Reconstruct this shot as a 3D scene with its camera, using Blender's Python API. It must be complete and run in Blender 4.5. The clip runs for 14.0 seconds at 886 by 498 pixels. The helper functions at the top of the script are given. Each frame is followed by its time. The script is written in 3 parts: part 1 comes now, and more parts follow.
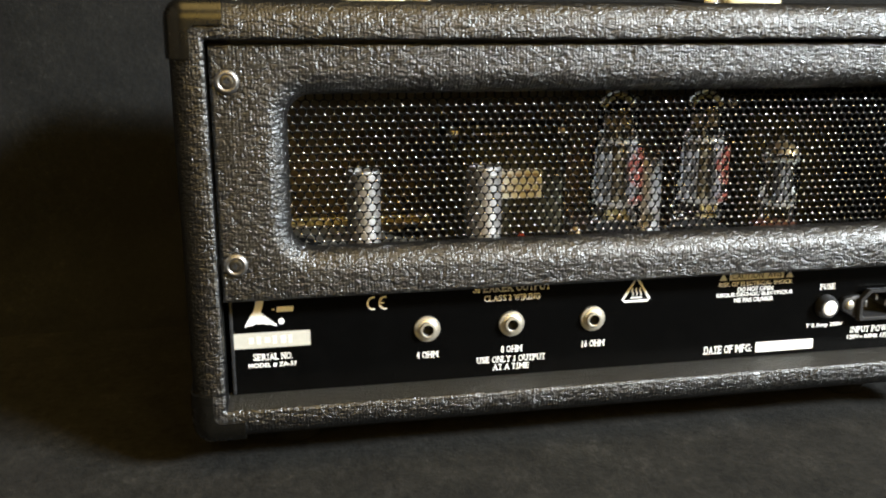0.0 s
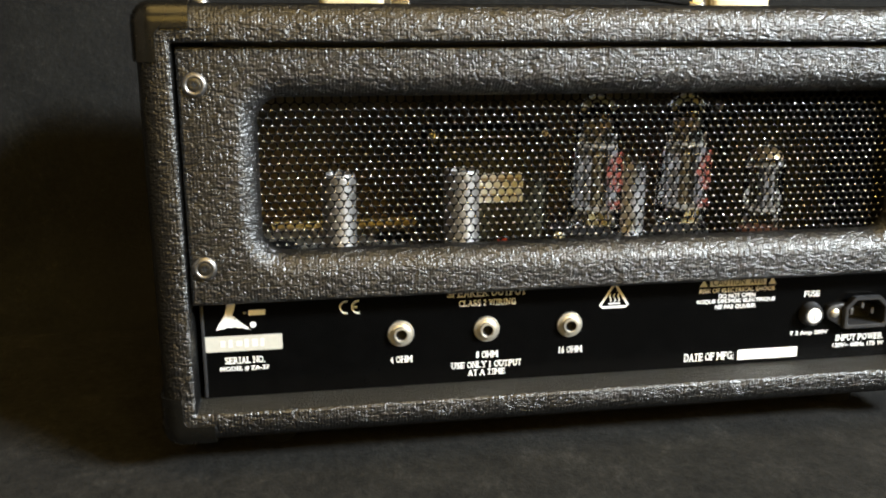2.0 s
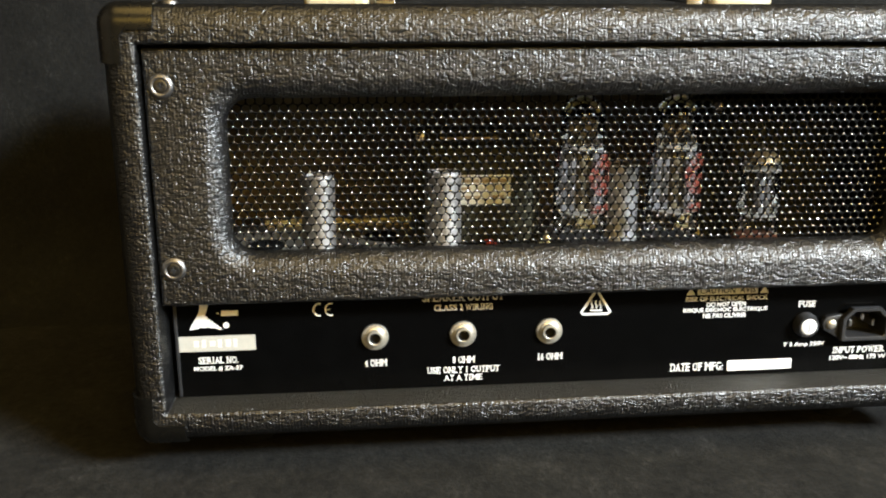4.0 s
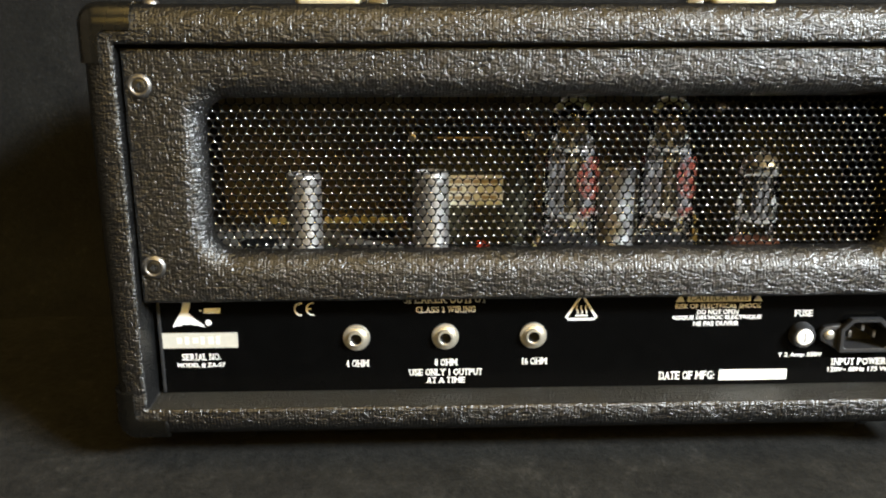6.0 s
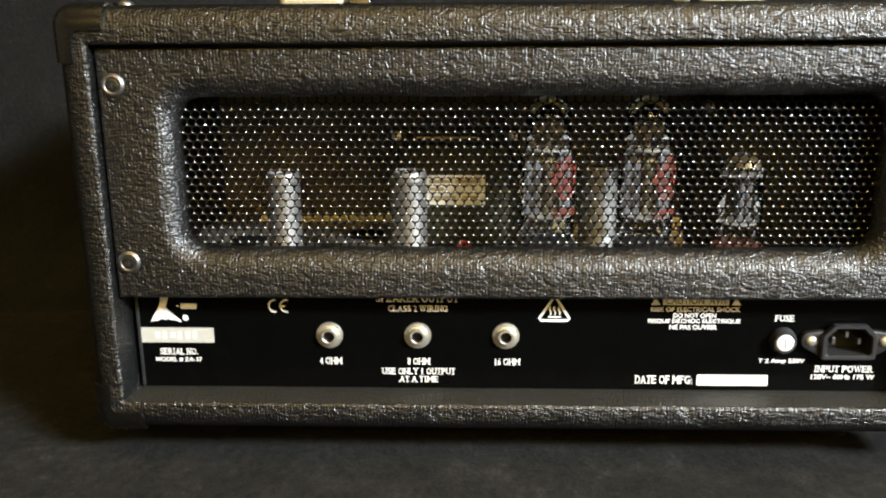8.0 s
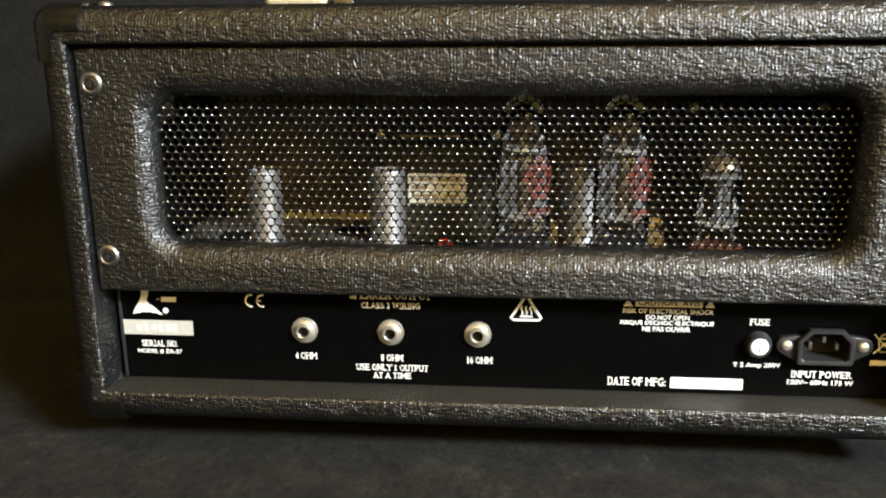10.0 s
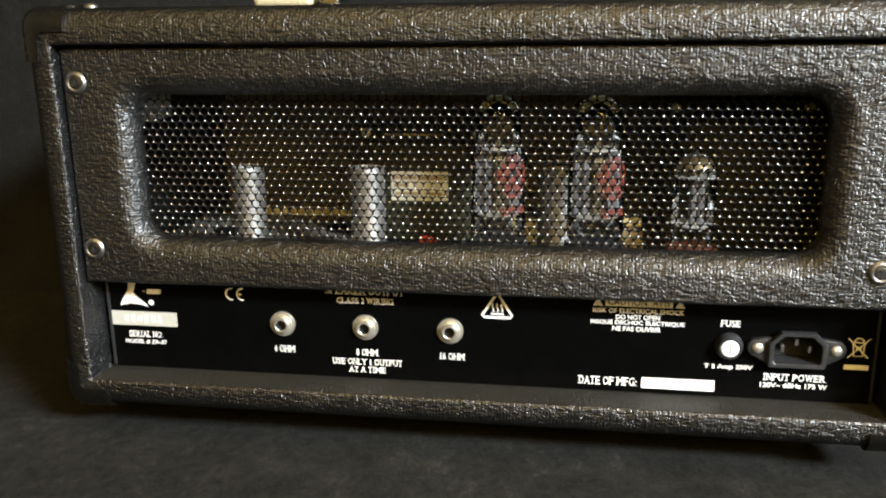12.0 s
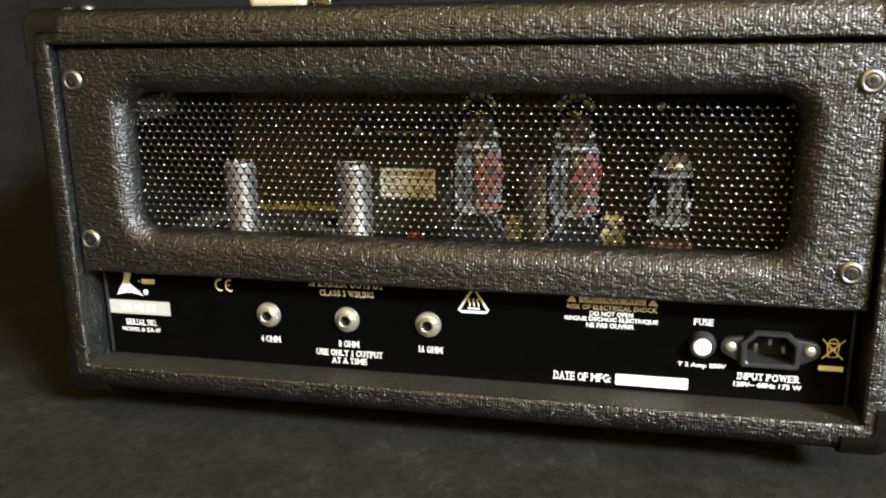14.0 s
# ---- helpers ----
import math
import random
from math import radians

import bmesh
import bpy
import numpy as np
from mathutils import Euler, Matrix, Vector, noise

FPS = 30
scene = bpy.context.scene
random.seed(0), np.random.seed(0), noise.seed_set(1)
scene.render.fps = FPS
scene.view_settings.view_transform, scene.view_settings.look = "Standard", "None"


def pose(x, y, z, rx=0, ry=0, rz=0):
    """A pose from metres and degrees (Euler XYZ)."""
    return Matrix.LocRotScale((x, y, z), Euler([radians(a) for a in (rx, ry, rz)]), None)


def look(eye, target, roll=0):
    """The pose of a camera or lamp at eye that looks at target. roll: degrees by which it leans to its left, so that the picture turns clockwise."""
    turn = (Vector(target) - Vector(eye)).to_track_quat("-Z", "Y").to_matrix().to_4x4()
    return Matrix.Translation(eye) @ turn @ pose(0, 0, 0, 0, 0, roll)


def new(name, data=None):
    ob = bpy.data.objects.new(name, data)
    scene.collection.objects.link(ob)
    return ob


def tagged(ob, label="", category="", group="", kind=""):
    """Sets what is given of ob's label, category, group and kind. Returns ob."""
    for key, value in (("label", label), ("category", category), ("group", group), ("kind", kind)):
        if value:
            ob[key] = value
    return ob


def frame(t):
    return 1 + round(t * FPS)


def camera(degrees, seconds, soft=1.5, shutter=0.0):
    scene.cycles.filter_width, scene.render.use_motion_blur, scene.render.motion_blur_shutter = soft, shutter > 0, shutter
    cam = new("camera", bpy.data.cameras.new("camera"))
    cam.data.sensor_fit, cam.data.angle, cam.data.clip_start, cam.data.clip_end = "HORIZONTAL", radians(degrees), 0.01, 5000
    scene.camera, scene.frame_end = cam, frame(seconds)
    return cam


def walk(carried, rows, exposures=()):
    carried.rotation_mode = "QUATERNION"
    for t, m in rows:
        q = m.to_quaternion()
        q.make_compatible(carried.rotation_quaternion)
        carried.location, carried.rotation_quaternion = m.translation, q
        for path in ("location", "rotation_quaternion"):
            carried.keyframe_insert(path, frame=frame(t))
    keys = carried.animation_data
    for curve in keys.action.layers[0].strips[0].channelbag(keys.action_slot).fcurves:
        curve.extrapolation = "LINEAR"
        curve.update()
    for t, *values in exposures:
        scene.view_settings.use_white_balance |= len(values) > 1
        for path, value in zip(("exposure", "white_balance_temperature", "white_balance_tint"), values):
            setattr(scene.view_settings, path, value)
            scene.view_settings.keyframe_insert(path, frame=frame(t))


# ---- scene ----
cam = camera(53.9, 14.0, soft=2.1)
PATH = [
    (0, (0.04, -0.442, 0.224), (0.406, 1.464, -0.258), 0.0),
    (0.5, (0.044, -0.442, 0.226), (0.412, 1.463, -0.262), 0.1),
    (1, (0.051, -0.443, 0.223), (0.413, 1.465, -0.253), 0.0),
    (1.5, (0.059, -0.443, 0.223), (0.399, 1.469, -0.251), -0.0),
    (2, (0.067, -0.443, 0.224), (0.385, 1.473, -0.252), 0.0),
    (2.5, (0.076, -0.442, 0.226), (0.37, 1.477, -0.257), 0.1),
    (3, (0.089, -0.441, 0.228), (0.347, 1.48, -0.263), 0.1),
    (5.5, (0.144, -0.438, 0.23), (0.236, 1.495, -0.273), -0.2),
    (6, (0.154, -0.437, 0.233), (0.215, 1.495, -0.281), -0.1),
    (6.5, (0.166, -0.437, 0.232), (0.192, 1.497, -0.276), -0.2),
    (7, (0.178, -0.437, 0.232), (0.17, 1.496, -0.279), -0.3),
    (7.5, (0.188, -0.437, 0.233), (0.153, 1.496, -0.281), -0.3),
    (8, (0.201, -0.438, 0.231), (0.131, 1.496, -0.276), -0.4),
    (10.5, (0.255, -0.438, 0.233), (0.042, 1.483, -0.284), -0.5),
    (11, (0.268, -0.438, 0.233), (0.019, 1.478, -0.284), -0.6),
    (11.5, (0.278, -0.438, 0.234), (0.003, 1.473, -0.287), -0.7),
    (12, (0.289, -0.439, 0.234), (-0.014, 1.469, -0.286), -0.7),
    (12.5, (0.301, -0.439, 0.233), (-0.037, 1.464, -0.282), -0.8),
    (13, (0.312, -0.44, 0.234), (-0.057, 1.456, -0.286), -0.9),
    (13.5, (0.322, -0.441, 0.233), (-0.073, 1.45, -0.284), -0.8),
    (14, (0.334, -0.441, 0.233), (-0.094, 1.443, -0.284), -0.9),
]
walk(cam, [(t, look(eye, target, roll)) for t, eye, target, roll in PATH])

# ---- world and lights ----
world = bpy.data.worlds.new("world")
scene.world = world
world.use_nodes = True
world.node_tree.nodes["Background"].inputs[0].default_value = (0.05, 0.045, 0.04, 1)
world.node_tree.nodes["Background"].inputs[1].default_value = 0.3


def area_lamp(name, eye, target, size, watts, colour):
    data = bpy.data.lights.new(name, "AREA")
    data.shape, data.size, data.size_y = "RECTANGLE", size[0], size[1]
    data.energy, data.color = watts, colour
    ob = new(name, data)
    ob.matrix_world = look(eye, target)
    return ob


# a bright window far off to one side, a broad amber panel standing in for ceiling bounce and a wide amber fill added in
# front, with no real lamp there
area_lamp("window_light", (2.55, -2.00, 1.68), (0.25, 0.0, 0.12), (1.15, 0.36), 710.0, (0.85, 0.94, 1.0))
area_lamp("ceiling_light", (0.45, -0.85, 2.25), (0.45, -0.83, 0.0), (2.4, 1.6), 43.0, (1.0, 0.67, 0.19))
area_lamp("amber_front_fill", (0.45, -2.10, 0.88), (0.25, 0.0, 0.15), (2.9, 1.3), 46.0, (1.0, 0.645, 0.13))


# ---- materials ----
def nodes_of(name):
    m = bpy.data.materials.new(name)
    m.use_nodes = True
    t = m.node_tree
    return m, t, t.nodes["Principled BSDF"]


def coords(t, scale=(1, 1, 1)):
    c = t.nodes.new("ShaderNodeTexCoord")
    mp = t.nodes.new("ShaderNodeMapping")
    mp.inputs["Scale"].default_value = scale
    t.links.new(c.outputs["Object"], mp.inputs["Vector"])
    return mp.outputs["Vector"]


def noise_tex(t, vec, scale, detail=3.0, rough=0.5, distort=0.0):
    n = t.nodes.new("ShaderNodeTexNoise")
    n.inputs["Scale"].default_value = scale
    n.inputs["Detail"].default_value = detail
    n.inputs["Roughness"].default_value = rough
    n.inputs["Distortion"].default_value = distort
    t.links.new(vec, n.inputs["Vector"])
    return n.outputs["Fac"]


def math_node(t, op, a, b):
    n = t.nodes.new("ShaderNodeMath")
    n.operation = op
    for i, v in enumerate((a, b)):
        if isinstance(v, (int, float)):
            n.inputs[i].default_value = v
        else:
            t.links.new(v, n.inputs[i])
    return n.outputs[0]


def ramp(t, fac, stops):
    r = t.nodes.new("ShaderNodeValToRGB")
    el = r.color_ramp.elements
    while len(el) < len(stops):
        el.new(0.5)
    for e, (p, c) in zip(el, stops):
        e.position = p
        e.color = (*c, 1) if len(c) == 3 else c
    t.links.new(fac, r.inputs["Fac"])
    return r.outputs["Color"]


def bump(t, b, height, distance, strength=1.0):
    n = t.nodes.new("ShaderNodeBump")
    n.inputs["Distance"].default_value = distance
    n.inputs["Strength"].default_value = strength
    t.links.new(height, n.inputs["Height"])
    t.links.new(n.outputs["Normal"], b.inputs["Normal"])


def tolex():
    """Black embossed vinyl: long wrinkles over a finer pebbled grain."""
    m, t, b = nodes_of("black_vinyl")
    def groove(scale, width):
        n = noise_tex(t, coords(t, (1, 1.6, 2.8)), scale, 2.0, 0.5, 0.8)
        mr = t.nodes.new("ShaderNodeMapRange")
        mr.interpolation_type = "SMOOTHSTEP"
        mr.inputs["From Max"].default_value = width
        t.links.new(math_node(t, "ABSOLUTE", math_node(t, "SUBTRACT", n, 0.5), 0), mr.inputs["Value"])
        return mr.outputs["Result"]

    swell = noise_tex(t, coords(t, (1.4, 1.4, 1.35)), 190, 1.0, 0.5, 0.7)
    pebble = noise_tex(t, coords(t, (1, 1.2, 1.4)), 520, 2.0, 0.5, 0.3)
    threads = []
    for way, scale, wander in (("X", 185, 2.6), ("Z", 125, 7.0)):
        wv = t.nodes.new("ShaderNodeTexWave")
        wv.bands_direction = way
        wv.inputs["Scale"].default_value = scale
        wv.inputs["Distortion"].default_value = wander
        wv.inputs["Detail"].default_value = 1.0
        wv.inputs["Detail Scale"].default_value = 0.7
        t.links.new(coords(t), wv.inputs["Vector"])
        threads.append(wv.outputs["Fac"])
    weave = math_node(t, "ADD", math_node(t, "MULTIPLY", threads[0], 0.57), math_node(t, "MULTIPLY", threads[1], 0.46))
    weave = math_node(t, "MULTIPLY", weave, math_node(t, "MULTIPLY", noise_tex(t, coords(t), 140, 2.0), 0.26))
    h = math_node(t, "ADD", math_node(t, "MULTIPLY", groove(80, 0.065), 0.19), math_node(t, "MULTIPLY", groove(135, 0.08), 0.10))
    h = math_node(t, "ADD", h, math_node(t, "MULTIPLY", swell, 0.70))
    h = math_node(t, "ADD", h, math_node(t, "MULTIPLY", pebble, 0.42))
    h = math_node(t, "ADD", h, weave)
    bump(t, b, h, 0.00115)
    weight = t.nodes.new("ShaderNodeLayerWeight")
    gloss = t.nodes.new("ShaderNodeMapRange")
    gloss.inputs["From Min"].default_value, gloss.inputs["From Max"].default_value = 0.41, 0.81
    gloss.inputs["To Min"].default_value, gloss.inputs["To Max"].default_value = 0.80, 0.23
    t.links.new(weight.outputs["Facing"], gloss.inputs["Value"])
    t.links.new(gloss.outputs["Result"], b.inputs["Specular IOR Level"])
    tone = noise_tex(t, coords(t), 60, 3.0)
    t.links.new(ramp(t, tone, [(0.3, (0.0010, 0.0010, 0.0011)), (0.7, (0.0022, 0.0022, 0.0022))]), b.inputs["Base Color"])
    rough = t.nodes.new("ShaderNodeMapRange")
    rough.inputs["To Min"].default_value, rough.inputs["To Max"].default_value = 0.35, 0.42
    t.links.new(tone, rough.inputs["Value"])
    t.links.new(rough.outputs["Result"], b.inputs["Roughness"])
    return m


def simple(name, colour, rough, metal=0.0, spread=0.12, scale=200, relief=0.0, relief_scale=900, spec=0.5):
    """A plain surface with slight mottling, uneven gloss and, if asked, fine relief."""
    m, t, b = nodes_of(name)
    n = noise_tex(t, coords(t), scale, 4.0, 0.6)
    lo = tuple(c * (1 - spread) for c in colour)
    hi = tuple(min(1.0, c * (1 + spread)) for c in colour)
    t.links.new(ramp(t, n, [(0.3, lo), (0.7, hi)]), b.inputs["Base Color"])
    r = t.nodes.new("ShaderNodeMapRange")
    r.inputs["To Min"].default_value, r.inputs["To Max"].default_value = rough * 0.8, min(1.0, rough * 1.2)
    t.links.new(noise_tex(t, coords(t), scale * 0.37, 3.0), r.inputs["Value"])
    t.links.new(r.outputs["Result"], b.inputs["Roughness"])
    b.inputs["Metallic"].default_value = metal
    b.inputs["Specular IOR Level"].default_value = spec
    if relief:
        bump(t, b, noise_tex(t, coords(t), relief_scale, 3.0), relief)
    return m


def cloth(name, dark, light):
    m, t, b = nodes_of(name)
    blot = noise_tex(t, coords(t), 26, 5.0, 0.62)
    fine = noise_tex(t, coords(t, (1.0, 0.8, 1.0)), 520, 4.0, 0.75)
    fleck = noise_tex(t, coords(t, (1.0, 0.7, 1.0)), 210, 4.0, 0.75)
    mix = math_node(t, "ADD", math_node(t, "MULTIPLY", blot, 0.30), math_node(t, "MULTIPLY", fine, 0.25))
    mix = math_node(t, "ADD", mix, math_node(t, "MULTIPLY", fleck, 0.45))
    t.links.new(ramp(t, mix, [(0.40, dark), (0.56, light), (0.64, tuple(2.0 * c for c in light))]), b.inputs["Base Color"])
    b.inputs["Roughness"].default_value = 0.95
    b.inputs["Specular IOR Level"].default_value = 0.15
    bump(t, b, mix, 0.0012)
    return m


def glass():
    """Thin clear bulb glass: see-through, with mirror gloss that grows towards the rim."""
    m, t, b = nodes_of("tube_glass")
    clear = t.nodes.new("ShaderNodeBsdfTransparent")
    clear.inputs["Color"].default_value = (0.95, 0.96, 0.95, 1)
    gloss = t.nodes.new("ShaderNodeBsdfGlossy")
    gloss.inputs["Color"].default_value = (1, 1, 1, 1)
    gloss.inputs["Roughness"].default_value = 0.05
    rim = t.nodes.new("ShaderNodeFresnel")
    rim.inputs["IOR"].default_value = 1.5
    mix = t.nodes.new("ShaderNodeMixShader")
    t.links.new(rim.outputs["Fac"], mix.inputs["Fac"])
    t.links.new(clear.outputs["BSDF"], mix.inputs[1])
    t.links.new(gloss.outputs["BSDF"], mix.inputs[2])
    t.links.new(mix.outputs["Shader"], t.nodes["Material Output"].inputs["Surface"])
    t.nodes.remove(b)
    return m


def patchy_print(name, colour, scale):
    """Ink broken up by noise gaps, which stand in for reflections on the glass."""
    m, t, b = nodes_of(name)
    b.inputs["Base Color"].default_value = (*colour, 1)
    b.inputs["Roughness"].default_value = 0.5
    n = noise_tex(t, coords(t), scale, 3.0, 0.6)
    t.links.new(ramp(t, n, [(0.42, (0.15, 0.15, 0.15)), (0.55, (1, 1, 1))]), b.inputs["Alpha"])
    return m


VINYL = tolex()
CLOTH = cloth("charcoal_cloth", (0.0032, 0.0030, 0.0026), (0.0121, 0.0114, 0.0098))
DRAPE = cloth("black_drape", (0.0034, 0.0034, 0.0034), (0.0078, 0.0076, 0.0071))
PLASTER = simple("room_plaster", (0.11, 0.085, 0.05), 0.9, 0, 0.08, 4)
PAINT = simple("black_paint", (0.0105, 0.0096, 0.0074), 0.40, 0, 0.7, 420, 0.0017, 800)
PANEL_BLACK = simple("black_enamel", (0.0012, 0.0012, 0.0012), 0.25, 0, 0.2, 90, spec=0.08)
INK = simple("white_ink", (0.76, 0.75, 0.72), 0.6, 0, 0.05, 700)
STICKER = simple("silver_sticker", (0.52, 0.50, 0.44), 0.45, 0.3, 0.04, 300)
EMBOSS = simple("embossed_foil", (0.80, 0.78, 0.73), 0.3, 0.3, 0.04, 300)
PAPER = simple("cream_paper", (0.93, 0.88, 0.74), 0.8, 0, 0.15, 160)
FADED = simple("faded_print", (0.42, 0.32, 0.18), 0.8, 0, 0.4, 900)
NICKEL = simple("nickel", (0.78, 0.73, 0.62), 0.36, 0.9, 0.08, 500)
DARK_SCREW = simple("dark_screw", (0.09, 0.085, 0.075), 0.4, 1.0, 0.1, 500)
DULL_NICKEL = simple("dull_nickel", (0.22, 0.21, 0.20), 0.42, 1.0, 0.1, 500)
CHROME = simple("chrome", (0.78, 0.78, 0.78), 0.16, 1.0, 0.05, 400)
POLISHED = simple("polished_nickel", (0.88, 0.77, 0.52), 0.28, 0.6, 0.04, 60)
BRASS = simple("brass", (0.85, 0.66, 0.36), 0.42, 1.0, 0.1, 300)
ALUMINIUM = simple("aluminium_can", (0.31, 0.30, 0.29), 0.50, 0.85, 0.14, 260)
STEEL = simple("chassis_steel", (0.24, 0.225, 0.19), 0.5, 0.35, 0.25, 120)
BARE = simple("galvanised_steel", (0.85, 0.86, 0.88), 0.5, 0.2, 0.1, 120)
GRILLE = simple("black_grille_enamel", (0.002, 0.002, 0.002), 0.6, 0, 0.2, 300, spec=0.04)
# glints on the enamelled webs, put in as bright metal and a paler tail
GLINT = simple("glint_bright_metal", (0.84, 0.83, 0.80), 0.28, 1.0, 0.05, 300)
GLINT_TAIL = simple("glint_tail_enamel", (0.004, 0.004, 0.004), 0.5, 0.0, 0.1, 300, spec=0.15)
MOULDED = simple("black_plastic", (0.017, 0.017, 0.018), 0.38, 0, 0.2, 300, 0.0001, 1500)
CORNER = simple("corner_plastic", (0.003, 0.0027, 0.002), 0.27, 0, 0.2, 200, 0.00004, 1200, spec=0.55)
RUBBER = simple("black_rubber", (0.004, 0.004, 0.004), 0.85, 0, 0.2, 300, spec=0.15)
# near-black colour, standing in for shade inside the bores and slots
DARK = simple("dark_recess", (0.004, 0.004, 0.004), 0.8, 0, 0.2, 300)
WOOD = simple("brown_plywood", (0.24, 0.185, 0.095), 0.65, 0, 0.3, 40)
TAN = simple("tan_strip", (0.92, 0.78, 0.40), 0.5, 0, 0.15, 220)
LAMINATE = simple("black_iron", (0.040, 0.037, 0.021), 0.6, 0.0, 0.3, 150, spec=0.2)
PLATE_GREY = simple("tube_plate", (0.18, 0.18, 0.195), 0.5, 0.4, 0.2, 300)
MICA = simple("mica", (0.36, 0.35, 0.33), 0.3, 0, 0.1, 500)
RED_INK = patchy_print("red_ink", (0.155, 0.028, 0.014), 420)
FIBRE = simple("brown_fibre", (0.46, 0.40, 0.205), 0.6, 0, 0.25, 200)
RED = simple("red_insulation", (0.78, 0.07, 0.02), 0.45, 0, 0.1, 300)
ORANGE = simple("orange_bakelite", (0.13, 0.042, 0.019), 0.4, 0, 0.2, 300)
WHITE_CAP = simple("white_nylon", (0.80, 0.79, 0.76), 0.45, 0, 0.03, 300)
FIN = simple("dull_copper", (0.15, 0.125, 0.08), 0.5, 0.3, 0.4, 300, spec=0.3)
MIRROR_FLASH = simple("mirrored_flash", (0.035, 0.030, 0.024), 0.25, 0.9, 0.3, 300)
GOLD_GLINT = simple("golden_dome_glint", (0.98, 0.82, 0.40), 0.45, 0.0, 0.2, 300)
DARK_FLASH = simple("brown_flash", (0.42, 0.33, 0.19), 0.3, 0.85, 0.3, 300)
GLASS = glass()


# ---- building helpers ----
def part(name, bm, material, parent=None, label="", smooth=False):
    """Link a bmesh as one mesh object, under its thing or part."""
    me = bpy.data.meshes.new(name)
    bm.normal_update()
    bm.to_mesh(me)
    bm.free()
    me.materials.append(material)
    if smooth:
        me.shade_smooth()
    ob = new(name, me)
    if parent is not None:
        ob.parent = parent
    if label:
        ob["label"] = label
    return ob


def thing(name, label, category, at=(0, 0, 0), group=""):
    ob = new(name)
    ob.empty_display_size = 0.01
    ob.matrix_world = pose(*at)
    return tagged(ob, label, category, group)


def box(x0, x1, y0, y1, z0, z1, bevel=0.0, seg=2):
    bm = bmesh.new()
    bmesh.ops.create_cube(bm, size=1.0, matrix=Matrix.LocRotScale(((x0 + x1) / 2, (y0 + y1) / 2, (z0 + z1) / 2), None, (x1 - x0, y1 - y0, z1 - z0)))
    if bevel:
        bmesh.ops.bevel(bm, geom=bm.edges[:], offset=bevel, segments=seg, profile=0.5, affect="EDGES")
    return bm


def prism(points, y0, y1, bevel=0.0, seg=2):
    """A polygon given in x and z, from y0 (rear, towards the viewer) to y1."""
    bm = bmesh.new()
    f = bm.faces.new([bm.verts.new((x, y0, z)) for x, z in points])
    top = bmesh.ops.extrude_face_region(bm, geom=[f])
    bmesh.ops.translate(bm, vec=(0, y1 - y0, 0), verts=[v for v in top["geom"] if isinstance(v, bmesh.types.BMVert)])
    bmesh.ops.recalc_face_normals(bm, faces=bm.faces[:])
    if bevel:
        front = [e for e in bm.edges if all(abs(v.co.y - y0) < 1e-6 for v in e.verts)]
        bmesh.ops.bevel(bm, geom=front, offset=bevel, segments=seg, profile=0.5, affect="EDGES")
    return bm


def lathe(profile, seg=32, axis="Z", at=(0, 0, 0)):
    """Turn (radius, height) pairs round an axis; for axis Y the height points towards -y."""
    bm = bmesh.new()
    rings = []
    for r, h in profile:
        if r < 1e-7:
            rings.append([bm.verts.new((0, 0, h))])
        else:
            rings.append([bm.verts.new((r * math.cos(a), r * math.sin(a), h)) for a in (2 * math.pi * k / seg for k in range(seg))])
    for a, b in zip(rings, rings[1:]):
        for k in range(seg):
            j = (k + 1) % seg
            if len(a) == 1 and len(b) == 1:
                continue
            if len(a) == 1:
                bm.faces.new((a[0], b[j], b[k]))
            elif len(b) == 1:
                bm.faces.new((a[k], a[j], b[0]))
            else:
                bm.faces.new((a[k], a[j], b[j], b[k]))
    bmesh.ops.recalc_face_normals(bm, faces=bm.faces[:])
    m = Matrix.Translation(at)
    if axis == "Y":
        m = m @ Matrix.Rotation(math.pi / 2, 4, "X")
    bmesh.ops.transform(bm, matrix=m, verts=bm.verts[:])
    return bm


def soften(ob, angle=35):
    ob.data.shade_smooth()
    ob.data.set_sharp_from_angle(angle=radians(angle))
    return ob


def tube_line(points, radius, seg=8):
    """A round wire along a polyline."""
    bm = bmesh.new()
    rings = []
    for i, p in enumerate(points):
        p = Vector(p)
        d = (Vector(points[min(i + 1, len(points) - 1)]) - Vector(points[max(i - 1, 0)])).normalized()
        u = d.orthogonal().normalized()
        w = d.cross(u)
        rings.append([bm.verts.new(p + radius * (math.cos(a) * u + math.sin(a) * w)) for a in (2 * math.pi * k / seg for k in range(seg))])
    for a, b in zip(rings, rings[1:]):
        off = min(range(seg), key=lambda s: (a[0].co - b[s].co).length)
        for k in range(seg):
            bm.faces.new((a[k], a[(k + 1) % seg], b[(k + 1 + off) % seg], b[(k + off) % seg]))
    for r in (rings[0], rings[-1]):
        bm.faces.new(r)
    bmesh.ops.recalc_face_normals(bm, faces=bm.faces[:])
    return bm


def rounded_rect(x0, x1, z0, z1, r, arc=10):
    """Points round a rounded rectangle, counter-clockwise from the bottom edge."""
    pts = []
    for cx, cz, a0 in ((x1 - r, z0 + r, -90), (x1 - r, z1 - r, 0), (x0 + r, z1 - r, 90), (x0 + r, z0 + r, 180)):
        for k in range(arc + 1):
            a = radians(a0 + 90 * k / arc)
            pts.append((cx + r * math.cos(a), cz + r * math.sin(a)))
    return pts


def lettering(name, words, x0, x1, z0, z1, y, material, parent, bold=0.0, label=""):
    """Printed words, fitted to the width and height that they take on the panel."""
    cu = bpy.data.curves.new(name, "FONT")
    cu.body = words
    cu.offset = bold
    cu.resolution_u = 3
